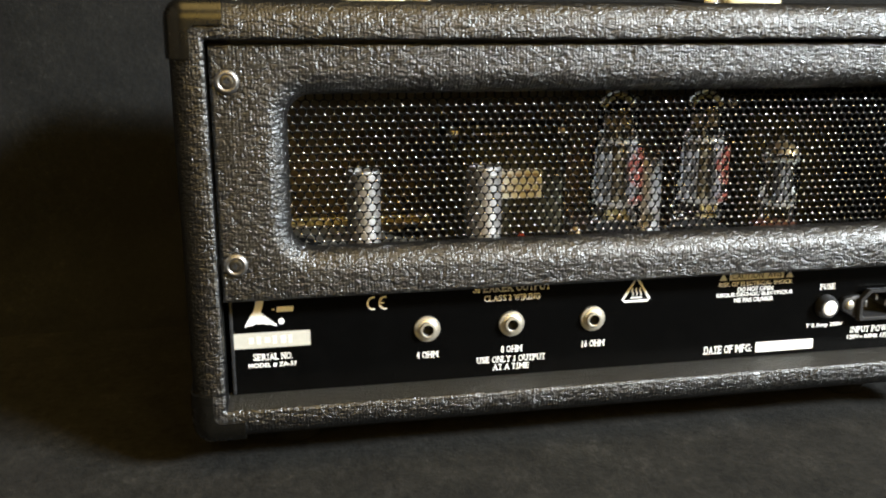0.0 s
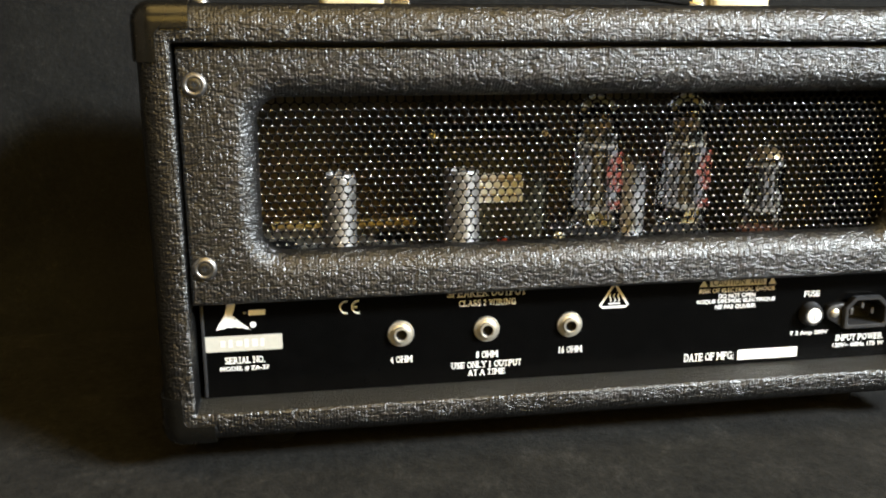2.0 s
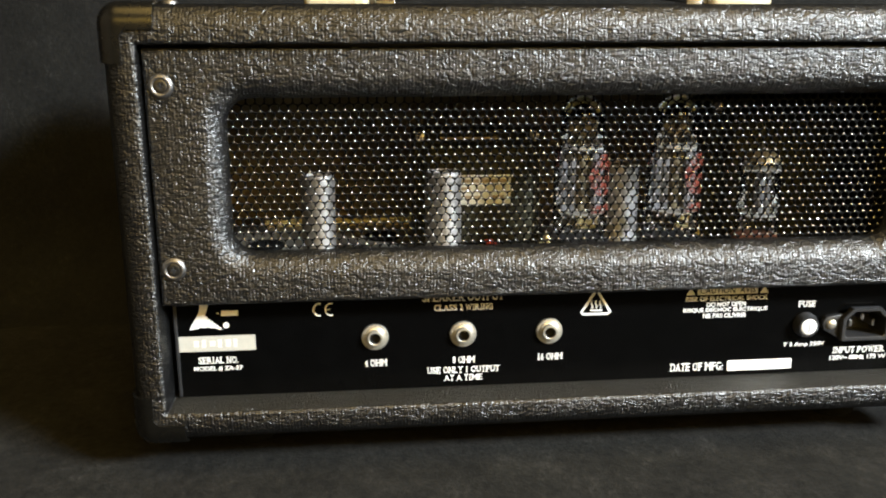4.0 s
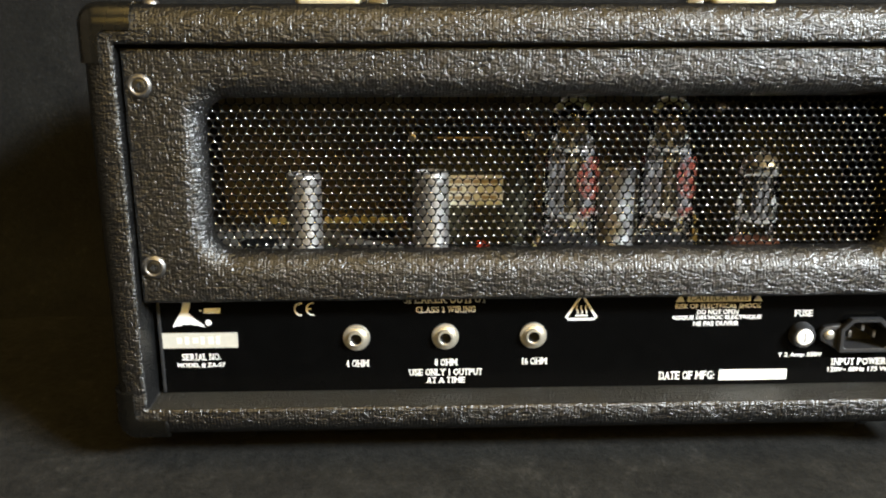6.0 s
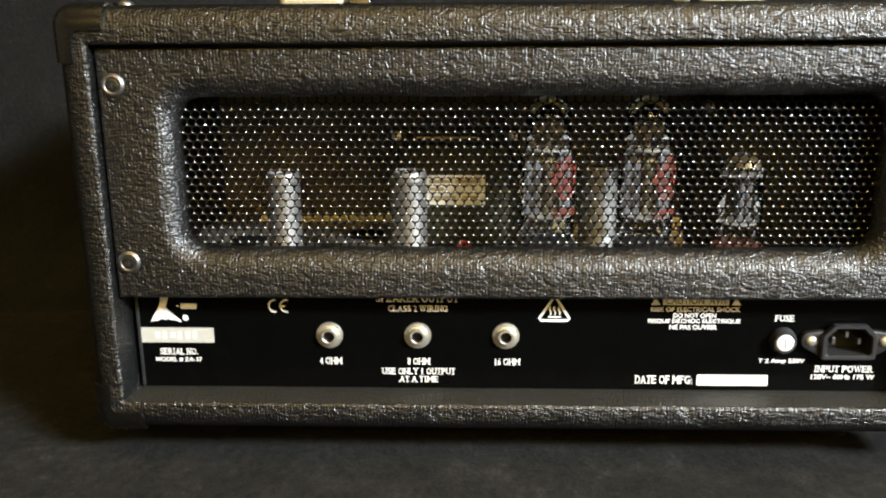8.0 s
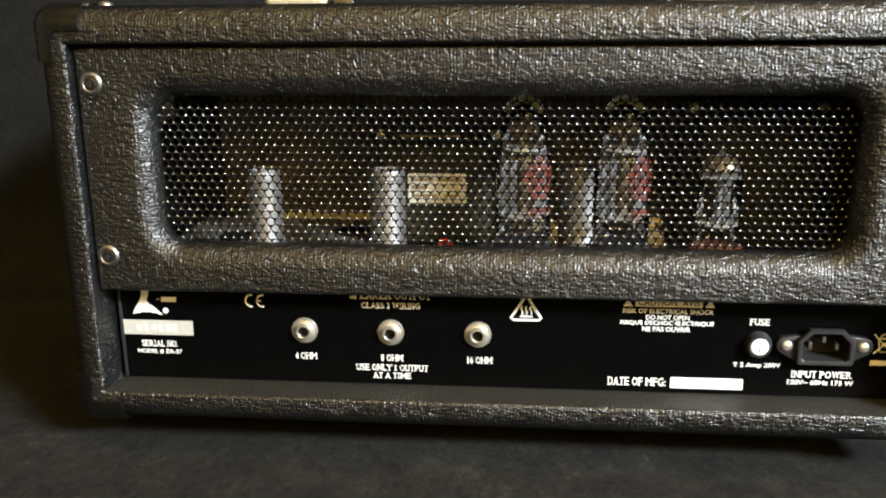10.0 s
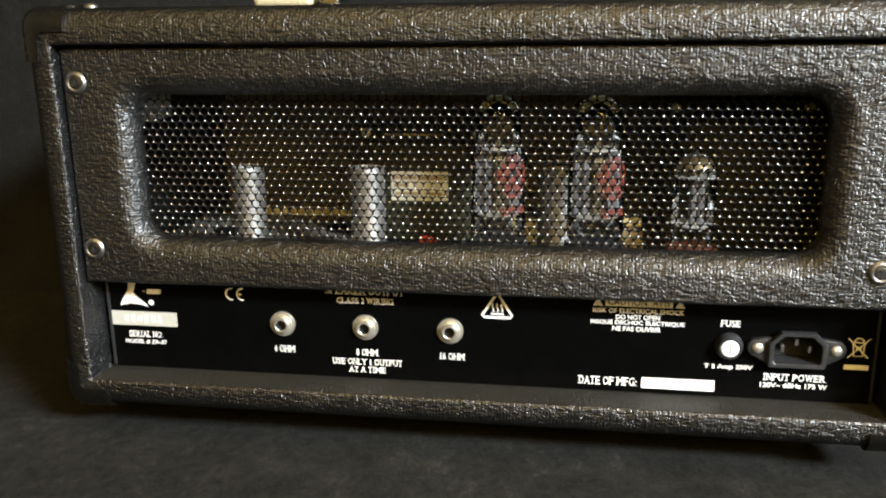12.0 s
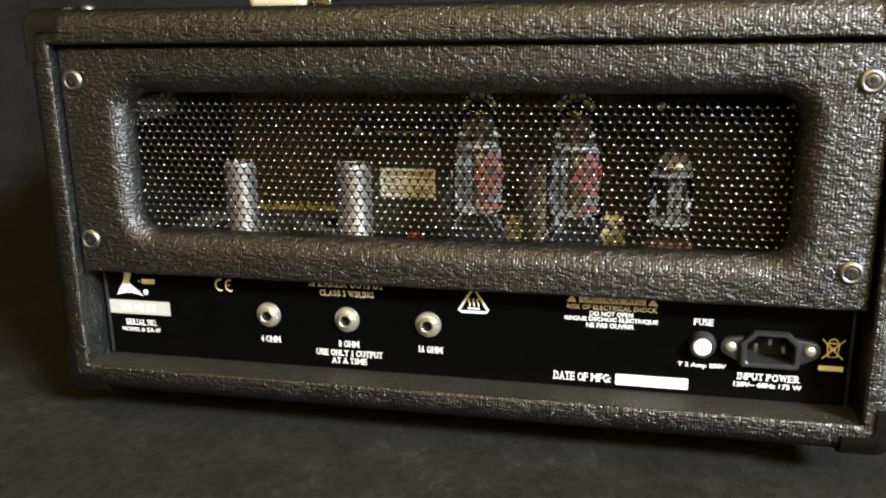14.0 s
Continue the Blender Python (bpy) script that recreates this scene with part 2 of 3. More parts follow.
    tmp = bpy.data.objects.new(name, cu)
    me = bpy.data.meshes.new_from_object(tmp)
    bpy.data.objects.remove(tmp)
    xs = [v.co.x for v in me.vertices]
    ys = [v.co.y for v in me.vertices]
    lo, hi = min(xs), max(xs)
    bo, to = min(ys), max(ys)
    for v in me.vertices:
        v.co = (x0 + (v.co.x - lo) / (hi - lo) * (x1 - x0), y, z0 + (v.co.y - bo) / (to - bo) * (z1 - z0))
    me.materials.append(material)
    ob = new(name, me)
    ob.parent = parent
    if label:
        ob["label"] = label
    return ob


CAP_WIDTHS = {"S": 0.60, "I": 0.40, "A": 0.76, "O": 0.80, ".": 0.24, ":": 0.28, "C": 0.74, "W": 1.02, "G": 0.80, "H": 0.80, "M": 0.96, "K": 0.78, "P": 0.64, "F": 0.64, "E": 0.68, "L": 0.66, "T": 0.68, " ": 0.30}
SERIFS = {"E": ((0.10, 0), (0.10, 1)), "R": ((0.10, 0), (0.10, 1), (0.94, 0)), "I": ((0.5, 0), (0.5, 1)), "A": ((0.05, 0), (0.95, 0)), "L": ((0.12, 0), (0.12, 1)), "N": ((0.08, 0), (0.08, 1), (0.92, 1)),
          "W": ((0.06, 1), (0.94, 1)), "H": ((0.1, 0), (0.1, 1), (0.9, 0), (0.9, 1)), "M": ((0.08, 0), (0.08, 1), (0.92, 0), (0.92, 1)), "U": ((0.1, 1), (0.9, 1)), "Y": ((0.06, 1), (0.94, 1), (0.5, 0)), "T": ((0.5, 0),),
          "P": ((0.12, 0), (0.12, 1)), "F": ((0.12, 0), (0.12, 1)), "D": ((0.10, 0), (0.10, 1)), "K": ((0.1, 0), (0.1, 1), (0.92, 0), (0.92, 1)), "1": ((0.5, 0),), "4": ((0.72, 0),)}


def serif_lettering(text, x0, x1, z0, z1, y, material, parent, bold=0.0):
    """Capitals from the plain font with slab serifs laid over their stems."""
    total = sum(CAP_WIDTHS.get(c, 0.72 if c.isalpha() else 0.54) for c in text)
    unit, height, at = (x1 - x0) / total, z1 - z0, x0
    verts, faces = [], []
    for c in text:
        adv = CAP_WIDTHS.get(c, 0.72 if c.isalpha() else 0.54) * unit
        if c != " ":
            cu = bpy.data.curves.new("glyph", "FONT")
            cu.body, cu.offset, cu.resolution_u = c, bold, 3
            tmp = bpy.data.objects.new("glyph", cu)
            me = bpy.data.meshes.new_from_object(tmp)
            bpy.data.objects.remove(tmp)
            xs, ys = [v.co.x for v in me.vertices], [v.co.y for v in me.vertices]
            inset = 0.18 if c in ".:" else 0.37 if c == "I" else 0.36 if c == "1" else 0.10 if c.isdigit() else 0.07
            gx0, gx1 = at + adv * inset, at + adv * (1 - inset)
            top = z0 + height * (0.18 if c == "." else 0.62 if c == ":" else 1.0)
            base = len(verts)
            for v in me.vertices:
                verts.append((gx0 + (v.co.x - min(xs)) / (max(xs) - min(xs)) * (gx1 - gx0), y, z0 + (v.co.y - min(ys)) / (max(ys) - min(ys)) * (top - z0)))
            faces += [[base + k for k in p.vertices] for p in me.polygons]
            bpy.data.meshes.remove(me)
            for fx, up in SERIFS.get(c, ()):
                sx, half, thick = gx0 + fx * (gx1 - gx0), 0.16 * unit, 0.11 * height
                sz = z1 - thick if up else z0
                base = len(verts)
                verts += [(sx - half, y - 0.00003, sz), (sx + half, y - 0.00003, sz), (sx + half, y - 0.00003, sz + thick), (sx - half, y - 0.00003, sz + thick)]
                faces.append([base, base + 1, base + 2, base + 3])
        at += adv
    me = bpy.data.meshes.new("lettering")
    me.from_pydata(verts, [], faces)
    me.materials.append(material)
    ob = new("lettering", me)
    ob.parent = parent
    return ob


def ribbon(points, width, y, closed=False):
    """A flat printed line of even width, in x and z."""
    bm = bmesh.new()
    n = len(points)
    left, right = [], []
    for i, (x, z) in enumerate(points):
        a = points[i - 1] if closed or i else points[i]
        b = points[(i + 1) % n] if closed or i < n - 1 else points[i]
        d = Vector((b[0] - a[0], b[1] - a[1])).normalized()
        nx, nz = -d.y * width / 2, d.x * width / 2
        left.append(bm.verts.new((x + nx, y, z + nz)))
        right.append(bm.verts.new((x - nx, y, z - nz)))
    for i in range(n if closed else n - 1):
        j = (i + 1) % n
        bm.faces.new((left[i], left[j], right[j], right[i]))
    return bm


def flat(points, y):
    bm = bmesh.new()
    bm.faces.new([bm.verts.new((x, y, z)) for x, z in points])
    return bm


def merge(*meshes):
    out = bmesh.new()
    for bm in meshes:
        me = bpy.data.meshes.new("tmp")
        bm.to_mesh(me)
        bm.free()
        out.from_mesh(me)
        bpy.data.meshes.remove(me)
    return out


# ---- the setting ----
FLOOR = -0.012


def sheet(nx, ny, x0, x1, y0, y1, height):
    bm = bmesh.new()
    g = [[bm.verts.new((x0 + (x1 - x0) * i / nx, y0 + (y1 - y0) * j / ny, 0)) for i in range(nx + 1)] for j in range(ny + 1)]
    for row in g:
        for v in row:
            v.co.z = height(v.co.x, v.co.y)
    for j in range(ny):
        for i in range(nx):
            bm.faces.new((g[j][i], g[j][i + 1], g[j + 1][i + 1], g[j + 1][i]))
    return bm


def ground_height(x, y):
    away = max(-0.05 - x, x - 0.52, -0.04 - y, y - 0.26, 0.0)
    return FLOOR + min(1.0, away / 0.1) * 0.0015 * noise.noise((x * 14, y * 14, 0.3))


ground = part("ground", sheet(200, 140, -1.8, 3.4, -2.2, 1.8, ground_height), CLOTH, smooth=True)
tagged(ground, "dark charcoal cloth spread flat under the amplifier", "tablecloth", kind="structure")


def drape():
    bm = bmesh.new()
    nx, nz = 210, 36
    rows = []
    for j in range(nz + 1):
        sweep = 0.10
        z, back = FLOOR + 1.5 * (j - 10) / (nz - 10), 0.0
        if j < 14:
            a = radians(90 * j / 14)
            z, back = FLOOR - 0.002 + sweep * (1 - math.cos(a)), sweep * (1 - math.sin(a))
        row = []
        for i in range(nx + 1):
            x = -1.78 + 5.16 * i / nx
            fold = 0.010 * noise.noise((x * 3.1, 0.0, z * 0.7)) + 0.004 * math.sin(x * 17 + 1.5 * noise.noise((x * 2, 1.7, z)))
            row.append(bm.verts.new((x, 0.352 - back + fold * min(1.0, max(0.0, z) / 0.1), z)))
        rows.append(row)
    for a, b in zip(rows, rows[1:]):
        for i in range(nx):
            bm.faces.new((a[i], a[i + 1], b[i + 1], b[i]))
    return bm


backdrop = part("backdrop", drape(), DRAPE, smooth=True)
tagged(backdrop, "black cloth backdrop hanging behind the amplifier", "backdrop", kind="structure")
# unseen walls and ceiling, added to close the room for bounce and reflections
for nm, b in (("wall_west", (-1.9, -1.8, -2.3, 1.9, 0.0, 2.3)), ("wall_east", (3.4, 3.5, -2.3, 1.9, 0.0, 2.3)), ("wall_south", (-1.8, 3.4, -2.3, -2.2, 0.0, 2.3)), ("wall_north", (-1.8, 3.4, 1.8, 1.9, 0.0, 2.3))):
    tagged(part(nm, box(*b), PLASTER), "plain unseen wall added to close the room", "wall", kind="structure")
tagged(part("ceiling", box(-1.9, 3.5, -2.3, 1.9, 2.3, 2.4), PLASTER), "plain unseen ceiling added to close the room", "ceiling", kind="structure")

# ---- the amplifier's cabinet ----
X0, X1, Z0, Z1, DEPTH = -0.0095, 0.4685, 0.0100, 0.2397, 0.235
IX0, IX1, IZ0, IZ1 = 0.0080, 0.4510, 0.0280, 0.2205
amp = thing("guitar_amplifier", "guitar amplifier head covered in black grained vinyl, seen from its back", "amplifier", (0.229, 0.117, FLOOR))
AMP_INV = Matrix.Translation((-0.229, -0.117, -FLOOR))


def amp_part(name, bm, material, parent=amp, label="", smooth=False):
    """A part given in the world's coordinates, hung under the amplifier or one of its parts."""
    ob = part(name, bm, material, None, label, smooth)
    ob.parent = parent
    ob.matrix_parent_inverse = AMP_INV if parent is amp else Matrix()
    return ob


def ring_loft(rings):
    bm = bmesh.new()
    vs = [[bm.verts.new(p) for p in r] for r in rings]
    n = len(vs[0])
    for a, b in zip(vs, vs[1:]):
        for k in range(n):
            bm.faces.new((a[k], a[(k + 1) % n], b[(k + 1) % n], b[k]))
    bmesh.ops.recalc_face_normals(bm, faces=bm.faces[:])
    return bm


def shell_ring(x0, x1, z0, z1, r, y):
    return [(x, y, z) for x, z in rounded_rect(x0, x1, z0, z1, r, 8)]


def cabinet_shell():
    """A four-sided box of board with rounded outer edges and softened rims, lofted ring by ring."""
    rings, e, i = [], 0.0127, 0.0018
    for k in range(11):
        a = radians(90 * k / 10)
        o = e * (1 - math.sin(a))
        rings.append(shell_ring(X0 + o, X1 - o, Z0 + o, Z1 - o, 0.0138 - o * 0.97, e * (1 - math.cos(a))))
    outer = list(rings)
    back = [[(x, DEPTH - y, z) for x, y, z in r] for r in reversed(outer)]
    inner = []
    for k in range(5):
        a = radians(90 * k / 4)
        o = i * (1 - math.cos(a))
        inner.append(shell_ring(IX0 - i + i * math.sin(a), IX1 + i - i * math.sin(a), IZ0 - i + i * math.sin(a), IZ1 + i - i * math.sin(a), 0.0012, o))
    loop = [inner[-1], *reversed(inner), *outer, *back]
    last = [(x, DEPTH, z) for x, y, z in inner[-1]]
    return ring_loft([last, *loop[0:1], *loop[2:], last])


shell = amp_part("cabinet_shell", cabinet_shell(), VINYL, label="black grained vinyl covering on a wooden box")
soften(shell, 40)
shell.data.materials.append(PAINT)
for f in shell.data.polygons:
    if f.normal.z > 0.9 and IZ0 - 1e-4 < f.center.z < IZ0 + 1e-4 and f.center.y > 0.0025:
        f.material_index = 1
amp_part("front_baffle", box(IX0 + 0.0005, IX1 - 0.0005, 0.2215, 0.232, IZ0 + 0.0005, IZ1 - 0.0005), WOOD, label="dark brown plywood front board")


def corner_protector(sx, sz, sy):
    """A moulded three-way corner: an L on the rim that wraps round the side and top."""
    x = lambda d: X0 + d if sx < 0 else X1 - d
    z = lambda d: Z0 + d if sz < 0 else Z1 - d
    p = 0.0014
    pts = [(-p, -p), (0.0268, -p), (0.0268, 0.0122), (0.0140, 0.0122), (0.0122, 0.0132), (0.0110, 0.0150), (0.0110, 0.0280), (-p, 0.0280)]
    poly = [(x(a), z(b)) for a, b in pts]
    y0, y1 = (-p, 0.024) if sy < 0 else (DEPTH + p, DEPTH - 0.024)
    bm = prism(poly, y0, y1)
    hard = [e for e in bm.edges if all((abs(v.co.x - x(-p)) < 1e-6 or abs(v.co.z - z(-p)) < 1e-6) for v in e.verts)
            and (all(abs(v.co.y - y0) < 1e-6 for v in e.verts) or all(abs(v.co.x - x(-p)) < 1e-6 and abs(v.co.z - z(-p)) < 1e-6 for v in e.verts))]
    bmesh.ops.bevel(bm, geom=hard, offset=0.0114, segments=8, profile=0.5, affect="EDGES", clamp_overlap=True)
    return bm


for sx in (-1, 1):
    for sz in (-1, 1):
        for sy in (-1, 1):
            soften(amp_part("corner_protector", corner_protector(sx, sz, sy), CORNER, label="moulded black plastic corner"), 40)
for rx in (0.0217, 0.4373):
    soften(amp_part("corner_screw", lathe([(0.0042, Z1 - 0.0005), (0.0042, Z1 + 0.0008), (0.0034, Z1 + 0.0019), (0.0018, Z1 + 0.0025), (0, Z1 + 0.0027)], 24, "Z", (rx, 0.0224, 0)), DULL_NICKEL, label="bright dome-head screw on the corner"), 50)
for fx in (0.0450, 0.4130):
    for fy in (0.056, 0.190):
        soften(amp_part("rubber_foot", lathe([(0, FLOOR), (0.0125, FLOOR), (0.0140, FLOOR + 0.0012), (0.0155, Z0 + 0.0005), (0, Z0 + 0.0005)], 28, "Z", (fx, fy, 0)), RUBBER))

# back board with its long rounded opening
PX0, PX1, PZ0, PZ1, PY0, PY1 = 0.0091, 0.4497, 0.0868, 0.2190, 0.0055, 0.0198
OX0, OX1, OZ0, OZ1 = 0.0465, 0.4110, 0.1125, 0.1932


def back_board():
    arc, rr = 12, 0.0125

    def opening(off, y):
        return [(x, y, z) for x, z in rounded_rect(OX0 - off, OX1 + off, OZ0 - off, OZ1 + off, 0.0125 + off, arc)]

    def outline(inset, y):
        x0, x1, z0, z1 = PX0 + inset, PX1 - inset, PZ0 + inset, PZ1 - inset
        pts = []
        for cx, cz, ux, uz, wx, wz in ((x1, z0, -1, 0, 0, 1), (x1, z1, 0, -1, -1, 0), (x0, z1, 1, 0, 0, -1), (x0, z0, 0, 1, 1, 0)):
            lx = abs((OX0 if cx == x0 else OX1) - cx) + 0.0125
            lz = abs((OZ0 if cz == z0 else OZ1) - cz) + 0.0125
            for k in range(arc + 1):
                u = 2 * k / arc
                if u <= 1:
                    d = (1 - u) * (lx if ux else lz)
                    pts.append((cx + ux * d, y, cz + uz * d))
                else:
                    d = (u - 1) * (lx if wx else lz)
                    pts.append((cx + wx * d, y, cz + wz * d))
        return pts

    rings = [outline(0, PY1), outline(0, PY0 + 0.0022)]
    for k in range(1, 6):
        a = radians(90 * k / 5)
        rings.append(outline(0.0022 * (1 - math.cos(a)), PY0 + 0.0022 * (1 - math.sin(a))))
    for k in range(0, 11):
        a = radians(90 * k / 10)
        rings.append(opening(rr * (1 - math.sin(a)), PY0 + rr * (1 - math.cos(a))))
    rings.append(opening(0, PY1))
    rings.append(outline(0, PY1))
    return ring_loft(rings)


board = amp_part("back_board", back_board(), VINYL, label="black vinyl back board with a rounded ventilation opening")
soften(board, 40)


def grille():
    """Perforated sheet: staggered six-sided holes with rounded webs and a small bright node, added for the glint, at
    every second joint.
    """
    p, row, ap, yr, ye, yb = 0.00482, 0.00399, 0.00210, 0.0206, 0.0210, 0.0216
    rc, squash = p / math.sqrt(3), 0.956
    bm = bmesh.new()
    shared = {}

    def ridge(x, z):
        key = (round(x * 1e4), round(z * 1e4))
        if key not in shared:
            shared[key] = bm.verts.new((x, yr, z))
        return shared[key]

    dirs = [(math.sin(radians(60 * k)), squash * math.cos(radians(60 * k))) for k in range(6)]
    round12 = [(math.sin(radians(30 * k)), squash * math.cos(radians(30 * k))) for k in range(12)]
    for j in range(25):
        for i in range(81):
            nx, nz = 0.03212 + p * (i + 0.5 * (j % 2)), 0.10259 + row * j
            cx, cz = nx + p / 2, nz + squash * rc / 2
            outer = [ridge(cx + (rc if k % 2 == 0 else p / 2) * a, cz + (rc if k % 2 == 0 else p / 2) * b) for k, (a, b) in enumerate(round12)]
            edge = [bm.verts.new((cx + ap * a, ye, cz + ap * b)) for a, b in round12]
            rear = [bm.verts.new((cx + ap * a, yb, cz + ap * b)) for a, b in round12]
            for k in range(12):
                q = (k + 1) % 12
                bm.faces.new((outer[q], outer[k], edge[k], edge[q]))
                bm.faces.new((edge[q], edge[k], rear[k], rear[q]))
            # shade under the upper lip built in: top rows get no bright domes
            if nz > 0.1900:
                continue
            # the node at the lower joint: a small bright dome added for the web's glint
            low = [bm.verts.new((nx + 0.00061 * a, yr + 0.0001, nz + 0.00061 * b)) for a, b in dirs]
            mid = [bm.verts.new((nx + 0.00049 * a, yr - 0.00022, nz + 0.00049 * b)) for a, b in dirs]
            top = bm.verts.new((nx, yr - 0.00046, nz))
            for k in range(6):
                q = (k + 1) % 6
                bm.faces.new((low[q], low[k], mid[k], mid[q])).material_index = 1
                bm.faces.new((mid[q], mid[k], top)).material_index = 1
            # the raised sliver that runs down from it, added for the glint's faint tail
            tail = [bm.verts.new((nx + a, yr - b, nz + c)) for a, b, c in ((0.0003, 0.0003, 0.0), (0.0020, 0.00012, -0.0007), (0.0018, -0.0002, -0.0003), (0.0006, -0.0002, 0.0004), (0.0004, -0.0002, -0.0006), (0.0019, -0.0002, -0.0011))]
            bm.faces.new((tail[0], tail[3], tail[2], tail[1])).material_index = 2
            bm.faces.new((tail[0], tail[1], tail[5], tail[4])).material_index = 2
    bm.normal_update()
    return bm


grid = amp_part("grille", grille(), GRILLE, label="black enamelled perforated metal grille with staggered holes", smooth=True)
grid.data.materials.append(GLINT)
grid.data.materials.append(GLINT_TAIL)


def cross_recess(r, y, at):
    x, z = at
    return merge(box(x - r, x + r, y, y + 0.0004, z - r * 0.26, z + r * 0.26), box(x - r * 0.26, x + r * 0.26, y - 0.0001, y + 0.0003, z - r, z + r))


for sx, sz in ((0.0176, 0.2004), (0.0169, 0.1070), (0.4392, 0.2004), (0.4392, 0.1070)):
    washer = soften(amp_part("cup_washer", lathe([(0.0060, 0), (0.0062, 0.0004), (0.0056, 0.0013), (0.0046, 0.0019), (0.0038, 0.0017), (0.0033, 0.0010), (0, 0.0008)], 32, "Y", (sx, PY0, sz)), DULL_NICKEL, board, "nickel cup washer"), 60)
    soften(amp_part("screw", lathe([(0.0036, 0.0009), (0.0034, 0.0015), (0.0024, 0.0018), (0.0014, 0.0017), (0, 0.0013)], 28, "Y", (sx, PY0, sz)), DARK_SCREW, board, "dark cross-head screw"), 50)
    # raised cross, its dark colour standing for the recess's shade
    amp_part("screw_slot", cross_recess(0.0017, PY0 - 0.0020, (sx, sz)), DARK, board)


# handle: strap between two metal end caps
strap_pts = [(0.137 + 0.185 * k / 20, 0.118, Z1 + 0.0055 + 0.0065 * math.sin(math.pi * k / 20)) for k in range(21)]


def strap():
    bm = bmesh.new()
    rings = []
    for x, y, z in strap_pts:
        rings.append([bm.verts.new((x, y + a, z + b)) for a, b in ((-0.011, 0.001), (-0.0085, -0.0018), (0.0085, -0.0018), (0.011, 0.001), (0.009, 0.004), (-0.009, 0.004))])
    for a, b in zip(rings, rings[1:]):
        for k in range(6):
            bm.faces.new((a[k], a[(k + 1) % 6], b[(k + 1) % 6], b[k]))
    bm.faces.new(rings[0]), bm.faces.new(rings[-1])
    bmesh.ops.recalc_face_normals(bm, faces=bm.faces[:])
    return bm


strap_ob = soften(amp_part("carrying_handle", strap(), MOULDED, label="black moulded strap handle with metal end caps"), 40)
for a, b, c, d in ((0.0830, 0.1220, 0.1255, 0.1385), (0.3340, 0.3745, 0.3195, 0.3305)):
    soften(amp_part("end_cap", box(a, b, 0.104, 0.132, Z1 - 0.0005, Z1 + 0.013, 0.0042, 5), POLISHED, strap_ob, "polished nickel end cap"), 40)
    soften(amp_part("collar", prism([(c, Z1 + 0.0010), (d, Z1 + 0.0010), (d - 0.0008, Z1 + 0.0092), (c + 0.0008, Z1 + 0.0092)], 0.108, 0.128, 0.0012, 3), CHROME, strap_ob, "chromed collar"), 40)
    soften(amp_part("pivot", lathe([(0, -0.0092), (0.0022, -0.0092), (0.0022, 0.0092), (0, 0.0092)], 16, "Y", ((b + c) / 2 if c > b else (a + d) / 2, 0.118, Z1 + 0.0046)), DARK_SCREW, strap_ob, "dark pivot pin"), 40)

# ---- the chassis ----
PY = 0.0230
chassis = thing("amplifier_chassis", "black-faced steel chassis with jacks, fuse and power inlet", "chassis", (0.229, 0.117, IZ0))
CH_INV = Matrix.Translation((-0.229, -0.117, -IZ0))


def ch_part(name, bm, material, parent=chassis, label="", smooth=False):
    ob = part(name, bm, material, None, label, smooth)
    ob.parent = parent
    ob.matrix_parent_inverse = CH_INV if parent is chassis else Matrix()
    return ob


TOP = 0.0900


def rear_plate():
    """The folded rear sheet, pierced for the power inlet."""
    x0, x1, z0, z1, cx, cz, w, h, c = 0.0105, 0.4485, IZ0 + 0.0002, TOP, 0.4068, 0.0588, 0.0128, 0.0084, 0.0052
    hole = [(cx - w, cz - h), (cx + w, cz - h), (cx + w, cz), (cx + w, cz + h - c), (cx + w - c, cz + h), (cx - w + c, cz + h), (cx - w, cz + h - c), (cx - w, cz)]
    rim = [(x0, z0), (x1, z0), (x1, cz), (x1, z1 - 0.001), (x1, z1), (x0, z1), (x0, z1 - 0.001), (x0, cz)]
    ring = lambda pts, y: [(x, y, z) for x, z in pts]
    return ring_loft([ring(hole, PY), ring(rim, PY), ring(rim, PY + 0.0016), ring(hole, PY + 0.0016), ring(hole, PY)])


rear = ch_part("rear_panel", rear_plate(), PANEL_BLACK, label="glossy black control panel with white printing")
ch_part("top_plate", box(0.0105, 0.4485, PY + 0.0018, 0.2050, TOP - 0.0016, TOP), STEEL, label="bare grey metal top plate")
for fx in (0.0108, 0.4464):
    soften(ch_part("side_flange", box(fx, fx + 0.0018, PY - 0.0014, PY - 0.0001, IZ0 + 0.0008, 0.0866, 0.0005, 2), MOULDED, rear, "narrow folded edge of the panel"), 40)
ch_part("front_lip", box(0.046, 0.150, 0.1740, 0.1765, TOP, TOP + 0.0052, 0.0006, 1), TAN, label="tan strip along the inner edge")
for gx, gy in ((0.052, 0.118), (0.128, 0.136)):
    soften(ch_part("grommet", lathe([(0.0125, 0), (0.0122, 0.0014), (0.0100, 0.0022), (0.0078, 0.0014), (0, 0.0010)], 28, "Z", (gx, gy, TOP)), RUBBER), 50)

for jx in (0.1200, 0.1697, 0.2192):
    nut = soften(ch_part("jack", lathe([(0.0076, 0), (0.0076, 0.0009), (0.0073, 0.0013), (0.0061, 0.0015), (0.0058, 0.0022), (0.0049, 0.0025), (0.0047, 0.0036), (0.0043, 0.0041), (0.0034, 0.0042), (0.0031, 0.0039)], 40, "Y", (jx, PY, 0.0600)), NICKEL, label="round nickel output jack"), 42)
    # shallow bore: the deep hole's shade is put into its colour
    ch_part("jack_bore", lathe([(0.0031, 0.0039), (0.0030, 0.0003), (0, 0.0003)], 24, "Y", (jx, PY, 0.0600)), DARK, nut)

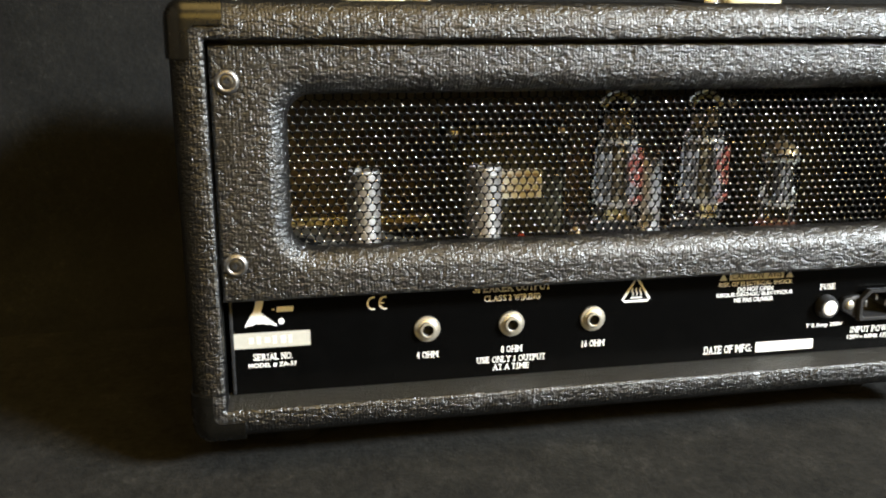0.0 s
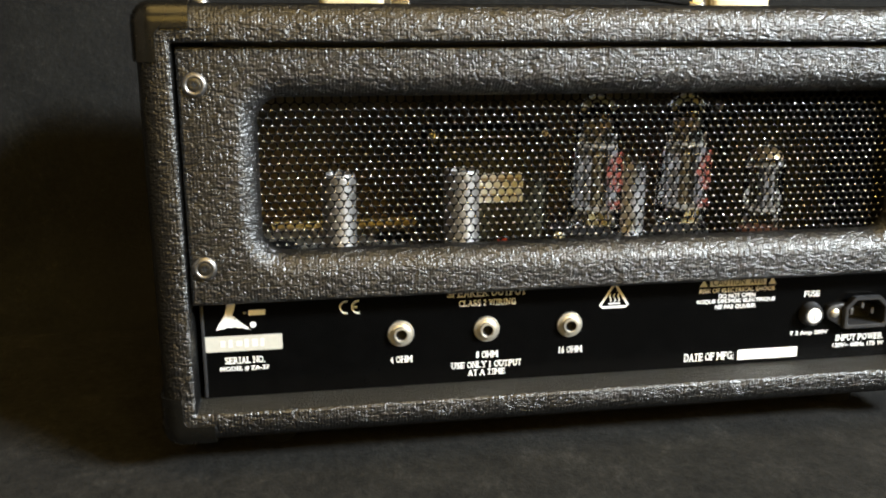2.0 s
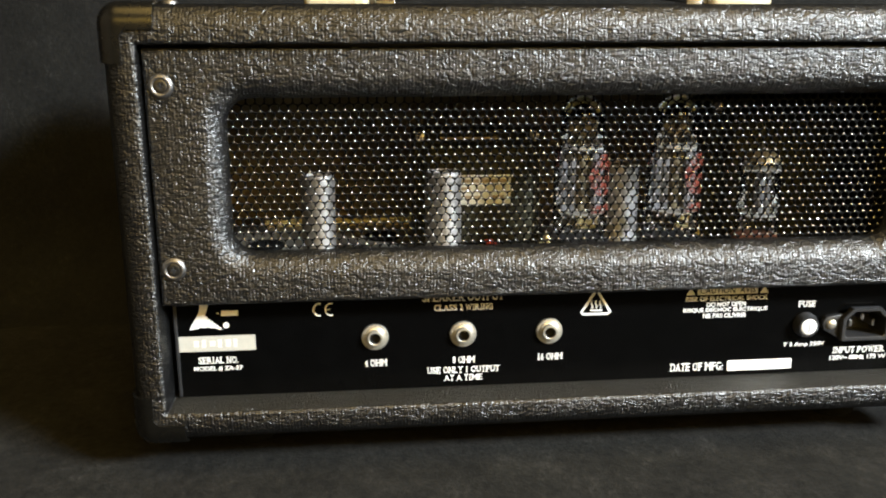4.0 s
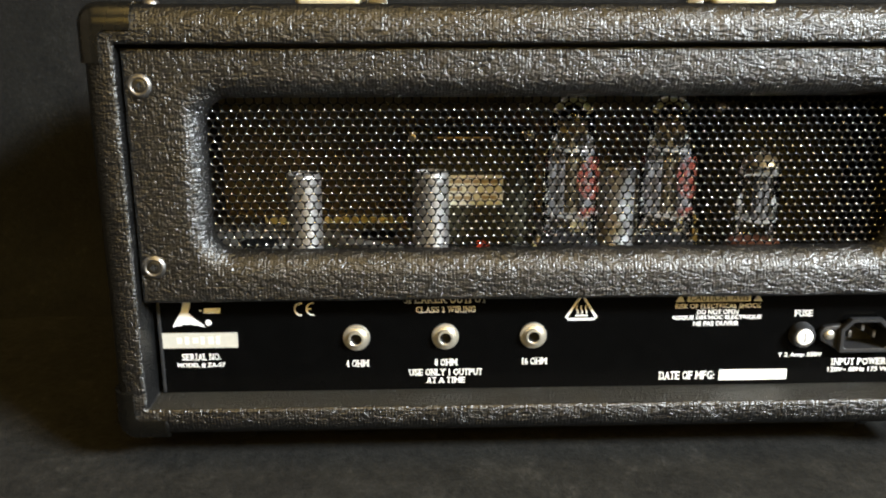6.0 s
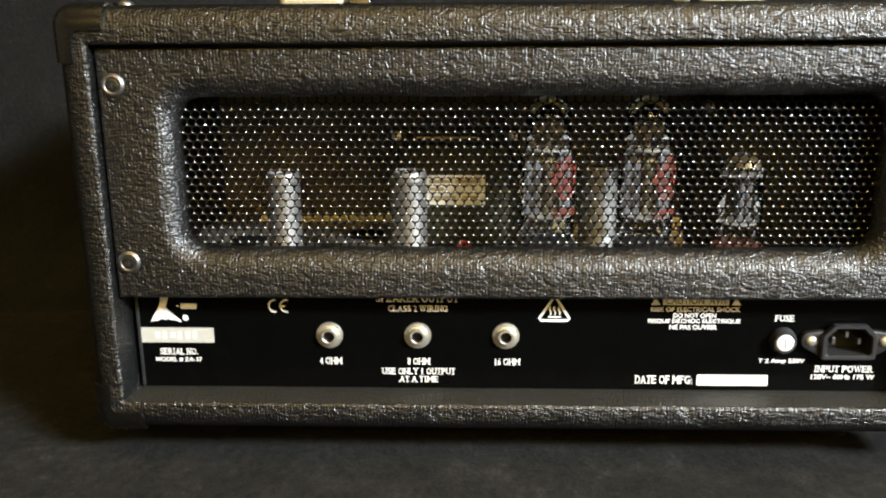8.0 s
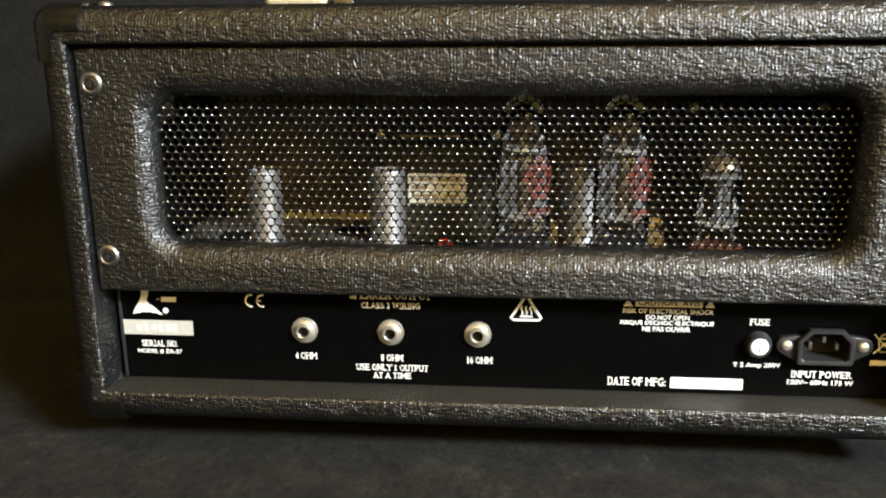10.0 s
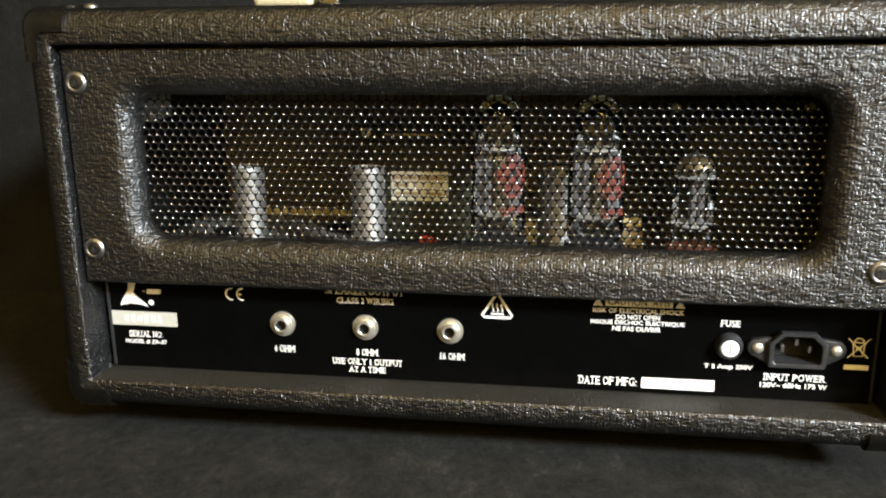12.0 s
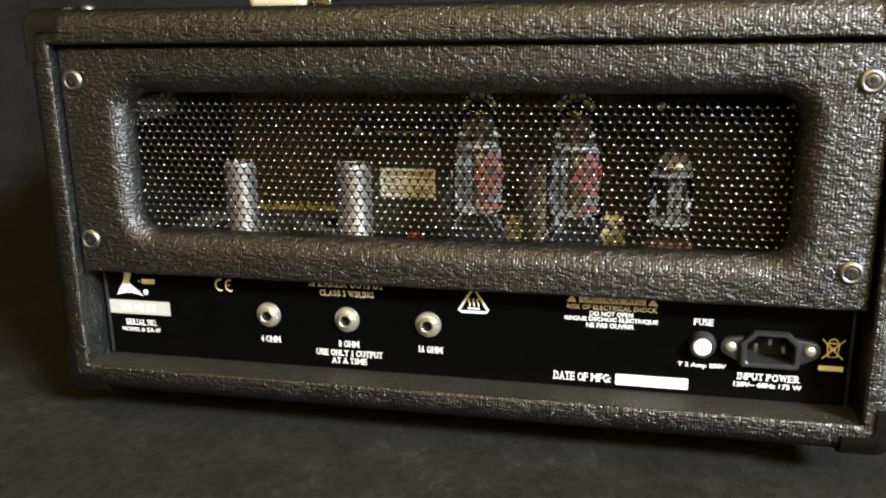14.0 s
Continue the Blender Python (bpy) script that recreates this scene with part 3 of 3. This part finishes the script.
soften(ch_part("fuse_holder", lathe([(0.0074, 0), (0.0074, 0.0016), (0.0068, 0.0026), (0.0064, 0.0046), (0.0058, 0.0054), (0.0049, 0.0054), (0.0048, 0.0050), (0, 0.0050)], 36, "Y", (0.3722, PY, 0.0585)), MOULDED, label="round black fuse holder"), 42)
fuse_cap = soften(ch_part("fuse_cap", lathe([(0.0047, 0.0050), (0.0047, 0.0054), (0.0043, 0.0057), (0, 0.0057)], 32, "Y", (0.3722, PY, 0.0585)), WHITE_CAP, label="white slotted fuse cap"), 42)
# raised grey strip, the slot's shade put into its colour
ch_part("slot", box(0.37185, 0.37255, PY - 0.00585, PY - 0.0056, 0.0556, 0.0614), PLATE_GREY, fuse_cap)


def inlet(cx, cz):
    def d_ring(w, h, c, y):
        lo = min(c, 0.0012)
        return [(cx + a, y, cz + b) for a, b in ((-w + lo, -h), (w - lo, -h), (w, -h + lo), (w, h - c), (w - c, h), (-w + c, h), (-w, h - c), (-w, -h + lo))]

    rim = ring_loft([d_ring(0.0150, 0.0101, 0.0062, PY - 0.0028), d_ring(0.0150, 0.0101, 0.0062, PY - 0.0052), d_ring(0.0142, 0.0097, 0.0058, PY - 0.0062), d_ring(0.0126, 0.0082, 0.0052, PY - 0.0062), d_ring(0.0120, 0.0077, 0.0050, PY - 0.0056), d_ring(0.0118, 0.0075, 0.0048, PY + 0.010)])
    flange = soften(ch_part("power_inlet", rim, MOULDED, label="black moulded three-pin power inlet"), 30)
    for s in (1, -1):
        tip = [(cx + s * (0.0200 + 0.0052 * math.cos(radians(a))), cz + 0.0052 * math.sin(radians(a))) for a in range(-60, 61, 15)]
        soften(ch_part("ear", prism([(cx + s * 0.0136, cz - 0.0096), *tip, (cx + s * 0.0136, cz + 0.0058), (cx + s * 0.0125, cz + 0.0058)], PY - 0.0034, PY, 0.0006, 2), MOULDED, flange), 40)
    ch_part("inlet_floor", box(cx - 0.0119, cx + 0.0119, PY + 0.0085, PY + 0.0095, cz - 0.0076, cz + 0.0076), DARK, flange)
    for px, pz in ((-0.007, -0.0006), (0.0, 0.0034), (0.007, -0.0006)):
        ch_part("pin", box(cx + px - 0.0010, cx + px + 0.0010, PY - 0.0015, PY + 0.009, cz + pz - 0.0020, cz + pz + 0.0020, 0.0003, 1), DULL_NICKEL, flange)
    for s in (-1, 1):
        soften(ch_part("screw", lathe([(0.0031, 0.0030), (0.0030, 0.0038), (0.0022, 0.0046), (0.0010, 0.0050), (0, 0.0050)], 24, "Y", (cx + s * 0.0200, PY, cz)), NICKEL, flange, "bright dome-head screw"), 50)


inlet(0.4068, 0.0591)

# printing on the panel
IY = PY - 0.00025


def words(text, x0, x1, z0, z1, ink=INK, bold=0.012):
    return lettering("lettering", text, x0, x1, z0, z1, IY, ink, rear, bold)


def serif_words(text, x0, x1, z0, z1):
    return serif_lettering(text, x0, x1, z0, z1, IY, INK, rear, 0.010)


def mark(name, bm, ink=INK, label=""):
    return ch_part(name, bm, ink, rear, label)


serif_words("SERIAL NO.", 0.0222, 0.0442, 0.0476, 0.0514)
words("MODEL # ZA-37", 0.0196, 0.0462, 0.0432, 0.0460, bold=0.02)
serif_words("SPEAKER OUTPUT", 0.1465, 0.1930, 0.0796, 0.0844)
serif_words("CLASS 2 WIRING", 0.1532, 0.1868, 0.0741, 0.0776)
serif_words("4 OHM", 0.1137, 0.1267, 0.0424, 0.0464)
serif_words("8 OHM", 0.1636, 0.1767, 0.0424, 0.0464)
serif_words("16 OHM", 0.2126, 0.2276, 0.0424, 0.0464)
serif_words("USE ONLY 1 OUTPUT", 0.1492, 0.1910, 0.0365, 0.0403)
serif_words("AT A TIME", 0.1590, 0.1812, 0.0318, 0.0354)
words("RISK OF ELECTRICAL SHOCK", 0.2990, 0.3478, 0.0747, 0.0774, bold=0.012)
words("DO NOT OPEN", 0.3115, 0.3350, 0.0711, 0.0739, bold=0.02)
words("RISQUE DECHOC ELECTRIQUE", 0.2978, 0.3484, 0.0677, 0.0705, bold=0.02)
words("NE PAS OUVRIR", 0.3098, 0.3358, 0.0643, 0.0671, bold=0.02)
serif_words("DATE OF MFG:", 0.2922, 0.3245, 0.0319, 0.0368)
serif_words("FUSE", 0.3672, 0.3778, 0.0693, 0.0729)
words("T 2 Amp 250V", 0.3600, 0.3856, 0.0442, 0.0474, bold=0.02)
serif_words("INPUT POWER", 0.3912, 0.4238, 0.0395, 0.0434)
words("120V~ 60Hz 175 W", 0.3900, 0.4250, 0.0353, 0.0382, bold=0.02)

mark("serial_label", prism(rounded_rect(0.0120, 0.0540, 0.0549, 0.0638, 0.0004, 2), IY - 0.0001, PY), STICKER, "silver foil serial label")
for k, (w, hgt) in enumerate(((0.0026, 0.0034), (0.0022, 0.0044), (0.0030, 0.0030), (0.0022, 0.0046), (0.0028, 0.0042), (0.0020, 0.0046))):
    bx = 0.0205 + 0.0043 * k
    mark("serial_bar", box(bx, bx + w, IY - 0.0003, IY - 0.0001, 0.0594 - hgt / 2, 0.0594 + hgt / 2), EMBOSS)
mark("date_label", prism(rounded_rect(0.3268, 0.3662, 0.0311, 0.0374, 0.0005, 3), IY - 0.0001, PY), WHITE_CAP, "blank white date label")

# maker's mark as a plain winged shape with a dot, and a bar for its word
wing = [(0.0186, 0.0672), (0.0200, 0.0702), (0.0222, 0.0738), (0.0240, 0.0768), (0.0256, 0.0838), (0.0301, 0.0842), (0.0290, 0.0796), (0.0280, 0.0766), (0.0276, 0.0752)]
for k in range(6):
    wx, wz = 0.0284 + 0.0014 * k, 0.0746 - 0.0012 * k
    wing += [(wx + 0.0008, wz), (wx + 0.0001, wz - 0.0009)]
wing += [(0.0372, 0.0670), (0.0348, 0.0674), (0.0326, 0.0684), (0.0306, 0.0683), (0.0288, 0.0690), (0.0270, 0.0686), (0.0248, 0.0690), (0.0230, 0.0680), (0.0212, 0.0680)]
mark("maker_mark", flat(wing, IY))
mark("maker_dot", flat([(0.0386 + 0.0017 * math.cos(a), 0.0698 + 0.0017 * math.sin(a)) for a in (2 * math.pi * k / 20 for k in range(20))], IY))
mark("maker_bar", flat([(0.0362, 0.0752), (0.0452, 0.0752), (0.0456, 0.0782), (0.0366, 0.0782)], IY))
mark("maker_dash", flat([(0.0338, 0.0764), (0.0352, 0.0764), (0.0352, 0.0771), (0.0338, 0.0771)], IY))


def arc_pts(cx, cz, r, a0, a1, n=14):
    return [(cx + r * math.cos(radians(a0 + (a1 - a0) * k / n)), cz + r * math.sin(radians(a0 + (a1 - a0) * k / n))) for k in range(n + 1)]


mark("conformity_mark", merge(ribbon(arc_pts(0.0898, 0.0770, 0.0035, 80, 280), 0.0010, IY), ribbon(arc_pts(0.0964, 0.0770, 0.0035, 80, 280), 0.0010, IY), ribbon([(0.0930, 0.0770), (0.0956, 0.0770)], 0.0009, IY - 0.00002)))
mark("hot_surface_sign", merge(
    ribbon([(0.2388, 0.0692), (0.2532, 0.0692), (0.2545, 0.0702), (0.2468, 0.0824), (0.2452, 0.0824), (0.2375, 0.0702)], 0.0014, IY, True),
    box(0.2425, 0.2497, IY - 0.0001, IY, 0.0709, 0.0718),
    *[ribbon([(0.2436 + 0.0025 * k + 0.0005 * math.sin(q * 1.1), 0.0725 + 0.0008 * q) for q in range(7)], 0.0008, IY) for k in range(3)]))
mark("caution_bar", box(0.3055, 0.3415, IY - 0.0001, IY, 0.0786, 0.0836))
for tx in (0.3015, 0.3455):
    mark("caution_triangle", flat([(tx - 0.0026, 0.0786), (tx + 0.0026, 0.0786), (tx, 0.0832)], IY))
lettering("lettering", "CAUTION  AVIS", 0.3070, 0.3400, 0.0792, 0.0830, IY - 0.0002, PANEL_BLACK, rear, 0.01)


def bin_sign(cx, cz):
    s = 0.001
    return merge(
        ribbon([(cx - 5.6 * s, cz + 5.5 * s), (cx + 5.2 * s, cz - 5.6 * s)], 0.0007, IY),
        ribbon([(cx + 5.6 * s, cz + 5.5 * s), (cx - 5.2 * s, cz - 5.6 * s)], 0.0007, IY - 0.00003),
        ribbon([(cx - 3.4 * s, cz + 3.2 * s), (cx + 3.4 * s, cz + 3.2 * s)], 0.0007, IY - 0.00006),
        ribbon([(cx - 3.0 * s, cz + 3.0 * s), (cx - 2.2 * s, cz - 4.4 * s), (cx + 2.2 * s, cz - 4.4 * s), (cx + 3.0 * s, cz + 3.0 * s)], 0.0007, IY - 0.00009),
        ribbon(arc_pts(cx, cz + 3.3 * s, 2.4 * s, 10, 170, 8), 0.0007, IY - 0.00012),
        box(cx - 1.4 * s, cx + 1.4 * s, IY - 0.0001, IY, cz - 1.0 * s, cz + 0.9 * s))


mark("waste_bin_sign", bin_sign(0.4386, 0.0601), INK, "crossed-out bin sign")
mark("waste_bin_bar", box(0.4322, 0.4446, IY - 0.0001, IY, 0.0478, 0.0506), INK)


# ---- things standing on the chassis ----
def filter_can(x, y, r, top):
    c = thing("filter_capacitor", "plain aluminium filter capacitor can standing on the chassis", "capacitor", (x, y, TOP), "filter capacitors")
    h = top - TOP
    soften(part("can", lathe([(0, 0), (r * 1.06, 0), (r * 1.06, 0.003), (r, 0.0042), (r, h - 0.0035), (r * 0.97, h - 0.0012), (r * 0.90, h), (r * 0.84, h - 0.0004), (r * 0.82, h - 0.0018), (0, h - 0.0018)], 40), ALUMINIUM, c), 40)
    soften(part("crimped_ring", lathe([(r * 1.005, h - 0.0062), (r * 1.02, h - 0.0056), (r * 1.02, h - 0.0046), (r * 1.005, h - 0.0040)], 40), ALUMINIUM, c, "rolled rim"), 50)
    part("vent_disc", lathe([(0, h - 0.0012), (r * 0.30, h - 0.0012), (r * 0.32, h - 0.0017)], 20), DARK, c)
    return c


filter_can(0.0893, 0.0620, 0.0099, 0.1462)
filter_can(0.1628, 0.0660, 0.0107, 0.1462)
filter_can(0.2780, 0.0960, 0.0128, 0.1452)


def wrap_print(points, r, z):
    """A printed patch bent round the glass: (angle, height) corners of a filled strip list."""
    bm = bmesh.new()
    for strip in points:
        vs = [[bm.verts.new((r * math.sin(radians(a)), -r * math.cos(radians(a)), z + hh)) for hh in (lo, hi)] for a, lo, hi in strip]
        for p, q in zip(vs, vs[1:]):
            bm.faces.new((p[0], q[0], q[1], p[1]))
    return bm


def oval_print(mid, half, tall, inner, r, z):
    """An oval ring printed round the glass: centre and half width in degrees, half height, inner share."""
    bm = bmesh.new()
    rings = []
    for share in (1.0, inner):
        rings.append([bm.verts.new((r * math.sin(radians(mid + half * share * math.cos(u))), -r * math.cos(radians(mid + half * share * math.cos(u))), z + tall * share * math.sin(u))) for u in (2 * math.pi * k / 36 for k in range(36))])
    for k in range(36):
        q = (k + 1) % 36
        bm.faces.new((rings[0][k], rings[0][q], rings[1][q], rings[1][k]))
    return bm


def halo(r, t, z0):
    """An upright curved band close under the dome."""
    angles = [radians(a) for a in range(22, 159, 4)]
    ring = lambda rad, y: [(rad * math.cos(a), y, z0 + rad * math.sin(a)) for a in angles]
    bm = bmesh.new()
    rows = [[bm.verts.new(p) for p in ring(rad, y)] for rad, y in ((r - t, 0.0004), (r - t, -0.0004), (r - t * 0.4, -0.0009), (r, -0.0004), (r, 0.0004), (r - t, 0.0004))]
    for p, q in zip(rows, rows[1:]):
        for k in range(len(angles) - 1):
            bm.faces.new((p[k], p[k + 1], q[k + 1], q[k]))
    for end in (0, -1):
        bm.faces.new([row[end] for row in rows[:-1]])
    bmesh.ops.recalc_face_normals(bm, faces=bm.faces[:])
    return bm


def power_tube(x, y, turn):
    """A large bottle: base, glass, plate structure, mica discs, getter and a red print on the glass."""
    c = thing("vacuum_tube", "large clear glass power tube with red printing, in a black socket", "vacuum tube", (x, y, TOP), "power tubes")
    soften(part("base", lathe([(0, 0), (0.0190, 0), (0.0190, 0.004), (0.0172, 0.006), (0.0172, 0.0160), (0.0160, 0.0172), (0, 0.0172)], 36), MOULDED, c, "black moulded base"), 40)
    g = [(0.0120, 0.0176), (0.0145, 0.0186), (0.0157, 0.0206), (0.0161, 0.0240)] + [(0.0161, 0.0240 + 0.0052 * k) for k in range(1, 8)]
    g += [(0.0144 + 0.0017 * math.cos(radians(a)), 0.0625 + 0.0058 * math.sin(radians(a))) for a in range(0, 91, 15)]
    g += [(0.0127, 0.0706), (0.0128, 0.0740), (0.0129, 0.0800), (0.0129, 0.0884)]
    g += [(0.0129 * math.cos(radians(a)), 0.0888 + 0.0120 * math.sin(radians(a))) for a in range(8, 90, 9)] + [(0, 0.1008)]
    part("glass", lathe(g, 44), GLASS, c, "clear glass bottle", True).visible_shadow = False
    part("getter_flash", lathe([(0.0088 * math.cos(radians(a)), 0.0868 + 0.0092 * math.sin(radians(a))) for a in range(0, 90, 9)] + [(0, 0.0960)], 36), MIRROR_FLASH, c, "dark mirrored getter flash inside the dome", True)
    # gold band turned to the camera puts the dome's rim reflection into colour
    part("dome_glint", halo(0.0124, 0.0046, 0.0868), GOLD_GLINT, c, "gold band standing in for the reflection along the dome's rim", True)
    pl = part("plate", merge(*[box(a, b, -0.0026, 0.0020, 0.0330, 0.0700, 0.0012, 2) for a, b in ((-0.0130, -0.0040), (0.0062, 0.0130))]), PLATE_GREY, c, "grey folded metal plate")
    cage = part("grid_cage", merge(box(-0.0068, 0.0068, 0.0008, 0.0020, 0.0330, 0.0700, 0.0004, 1), lathe([(0.0030, 0.0330), (0.0030, 0.0700)], 24)), FIN, c, "dark brown grid cage between the plates")
    cage.matrix_basis = pose(0, 0, 0, 0, 0, turn)
    pl.matrix_basis = pose(0, 0, 0, 0, 0, turn)
    for mz, mr in ((0.0325, 0.0142), (0.0700, 0.0123)):
        soften(part("mica_disc", lathe([(0, mz), (mr, mz), (mr, mz + 0.0007), (0, mz + 0.0007)], 24), MICA, c, "pale mica spacer"), 30)
    for a in (35, 145, 215, 325):
        ax, ay = 0.0085 * math.cos(radians(a)), 0.0085 * math.sin(radians(a))
        part("support_rod", lathe([(0.0006, 0.0260), (0.0006, 0.0720)], 8, "Z", (ax, ay, 0)), PLATE_GREY, c)
    for s in (-1, 1):
        part("heat_fin", box(s * 0.0045 - 0.0036, s * 0.0045 + 0.0036, -0.0004, 0.0004, 0.0780, 0.0862, 0.0002, 1), FIN, c, "copper-toned cooling fin")
    part("getter_stem", box(-0.0012, 0.0016, -0.0006, 0.0006, 0.0705, 0.0785, 0.0003, 1), FIN, c, "copper-toned stem of the fins")
    rr = 0.01618
    part("red_print", oval_print(38, 36, 0.0122, 0.34, rr, 0.0556), RED_INK, c, "red oval ring printed on the glass")
    part("red_print", wrap_print([[(a, -0.0022 + 0.0001 * (a - 38), 0.0018 + 0.0001 * (a - 38)) for a in range(24, 54, 5)]], rr, 0.0540), RED_INK, c, "red stroke within the oval")
    part("red_print", wrap_print([[(a, -0.0024, 0.0024) for a in range(9, 72, 6)]], rr, 0.0362), RED_INK, c, "red bar printed on the glass")
    return c


power_tube(0.2432, 0.0560, 8)
power_tube(0.2990, 0.0550, 8)


def small_tube(x, y):
    c = thing("vacuum_tube", "smaller clear glass tube in an orange-brown socket", "vacuum tube", (x, y, TOP))
    soften(part("base", lathe([(0, 0), (0.0165, 0), (0.0165, 0.0050), (0.0148, 0.0065), (0.0148, 0.0148), (0.0136, 0.0158), (0, 0.0158)], 32), ORANGE, c, "orange-brown moulded base"), 40)
    g = [(0.0112, 0.0160), (0.0122, 0.0196)] + [(0.0124, 0.0216 + 0.0060 * k) for k in range(1, 6)]
    g += [(0.0124 * math.cos(radians(q)) ** 0.8, 0.0560 + 0.0122 * math.sin(radians(q))) for q in range(0, 82, 9)] + [(0.0016, 0.0686), (0.0010, 0.0702), (0, 0.0706)]
    part("glass", lathe(g, 40), GLASS, c, "clear glass envelope", True).visible_shadow = False
    soften(part("getter_cap", lathe([(0.0104, 0.0612), (0.0094, 0.0634), (0.0078, 0.0652), (0.0050, 0.0668), (0, 0.0676)], 32), DARK_FLASH, c, "golden-brown getter flash"), 60)
    soften(part("getter_ring", lathe([(0.0050, 0.0604), (0.0066, 0.0600), (0.0074, 0.0608), (0.0068, 0.0618), (0.0050, 0.0614)], 32), CHROME, c, "bright getter ring"), 60)
    part("plate", merge(box(-0.0020, 0.0014, -0.0044, 0.0040, 0.0290, 0.0545, 0.0010, 2), box(0.0020, 0.0056, -0.0040, 0.0040, 0.0290, 0.0545, 0.0010, 2)), PLATE_GREY, c, "grey metal plates")
    for mz in (0.0280, 0.0550):
        soften(part("mica_disc", lathe([(0, mz), (0.0114, mz), (0.0114, mz + 0.0007), (0, mz + 0.0007)], 24), MICA, c, "pale mica spacer"), 30)
    return c


small_tube(0.3530, 0.0560)


def transformer(name, x0, x1, y0, y1, top, label):
    c = thing(name, label, "transformer", ((x0 + x1) / 2, (y0 + y1) / 2, TOP))
    w, d, h = (x1 - x0) / 2, (y1 - y0) / 2, top - TOP
    soften(part("core", box(-w, w, -d * 0.45, d * 0.45, 0, h, 0.0008, 1), LAMINATE, c, "stack of dark iron laminations"), 30)
    for s in (-1, 1):
        soften(part("end_bell", box(-w * 0.84, w * 0.84, min(s * d, s * d * 0.46), max(s * d, s * d * 0.46), 0.003, h - 0.008, 0.006, 4), LAMINATE, c, "black pressed end bell"), 40)
    for sx in (-1, 1):
        soften(part("bolt", lathe([(0.0030, 0), (0.0030, 0.0020), (0.0018, 0.0024), (0.0018, 0.0050), (0, 0.0054)], 12, "Y", (sx * (w - 0.0045), -d * 0.45, h - 0.0050)), NICKEL, c, "plated bolt"), 40)
    return c


tr = transformer("output_transformer", 0.1480, 0.2300, 0.0945, 0.1500, 0.1660, "black output transformer with a cream paper label")
part("paper_label", prism(rounded_rect(-0.0175, 0.0190, 0.0300, 0.0486, 0.0006, 2), -0.0282, -0.0278), PAPER, tr, "cream paper label with dark print")
for a, b, z in ((-0.0155, -0.0010, 0.0448), (0.0005, 0.0165, 0.0448), (-0.0155, -0.0062, 0.0400), (0.0050, 0.0150, 0.0345), (-0.0150, 0.0010, 0.0345)):
    part("label_bar", box(a, b, -0.0284, -0.02825, z - 0.0011, z + 0.0011), FADED, tr)
# brass bars put the warm glint on the lamination edges into their colour
for z, a, b in ((0.0694, -0.024, 0.014), (0.0660, -0.018, 0.012)):
    soften(part("clamp_edge", box(a, b, -0.0146, -0.0128, z, z + 0.0012, 0.0003, 1), BRASS, tr, "brass-toned bar for the clamp's lit edge"), 30)
transformer("power_transformer", 0.3420, 0.4280, 0.0900, 0.1650, 0.1830, "large black power transformer behind the tubes")

def terminal_lug(x, y, label):
    """A brown fibre block with a bright folded tab on top."""
    c = thing("terminal_lug", label, "terminal", (x, y, TOP), "terminal lugs")
    soften(part("block", box(-0.0082, 0.0070, -0.0030, 0.0030, 0, 0.0165, 0.0008, 2), FIBRE, c, "brown fibre block"), 40)
    part("tab_stem", box(-0.0016, 0.0016, -0.0008, 0.0008, 0.0160, 0.0192), BRASS, c)
    soften(part("tab", box(-0.0058, 0.0058, -0.0014, 0.0014, 0.0190, 0.0244, 0.0005, 1), TAN, c, "yellowish tab"), 30)
    return c


terminal_lug(0.3215, 0.0850, "brown terminal lug with a yellowish tab behind the power tube")
post = thing("terminal_post", "short brass terminal post on a brown fibre foot", "terminal", (0.2318, 0.0916, TOP))
soften(part("foot", box(-0.0050, 0.0050, -0.0040, 0.0040, 0, 0.0050, 0.0008, 2), FIBRE, post, "brown fibre foot"), 40)
soften(part("cap", lathe([(0.0028, 0.0048), (0.0028, 0.0086), (0.0020, 0.0098), (0, 0.0102)], 16), BRASS, post, "brass cap"), 40)
block = thing("fibre_block", "brown fibre mounting block behind the power tube", "mounting block", (0.2575, 0.0860, TOP))
soften(part("body", box(-0.0085, 0.0072, -0.0030, 0.0030, 0, 0.0225, 0.0010, 2), FIBRE, block), 40)
soften(part("rivet", lathe([(0.0016, 0.0030), (0.0014, 0.0038), (0, 0.0040)], 12, "Y", (0, 0, 0.0170)), BRASS, block, "brass rivet"), 40)

wire = thing("red_wire", "short red insulated wire rising from the chassis", "wire", (0.1920, 0.0900, TOP))
soften(part("insulation", tube_line([(0.000, -0.004, 0.0), (0.0002, -0.003, 0.0040), (0.001, 0.000, 0.0062), (0.0035, 0.003, 0.0058), (0.006, 0.005, 0.0030), (0.007, 0.006, 0.0)], 0.0021, 10), RED, wire), 60)

bracket = thing("side_bracket", "grey metal bracket on the cabinet's inner side", "bracket", (IX0, 0.1100, 0.1780))
soften(part("bracket_plate", box(0.0003, 0.0022, -0.0500, 0.0210, -0.0095, 0.0060, 0.0006, 1), BARE, bracket), 30)
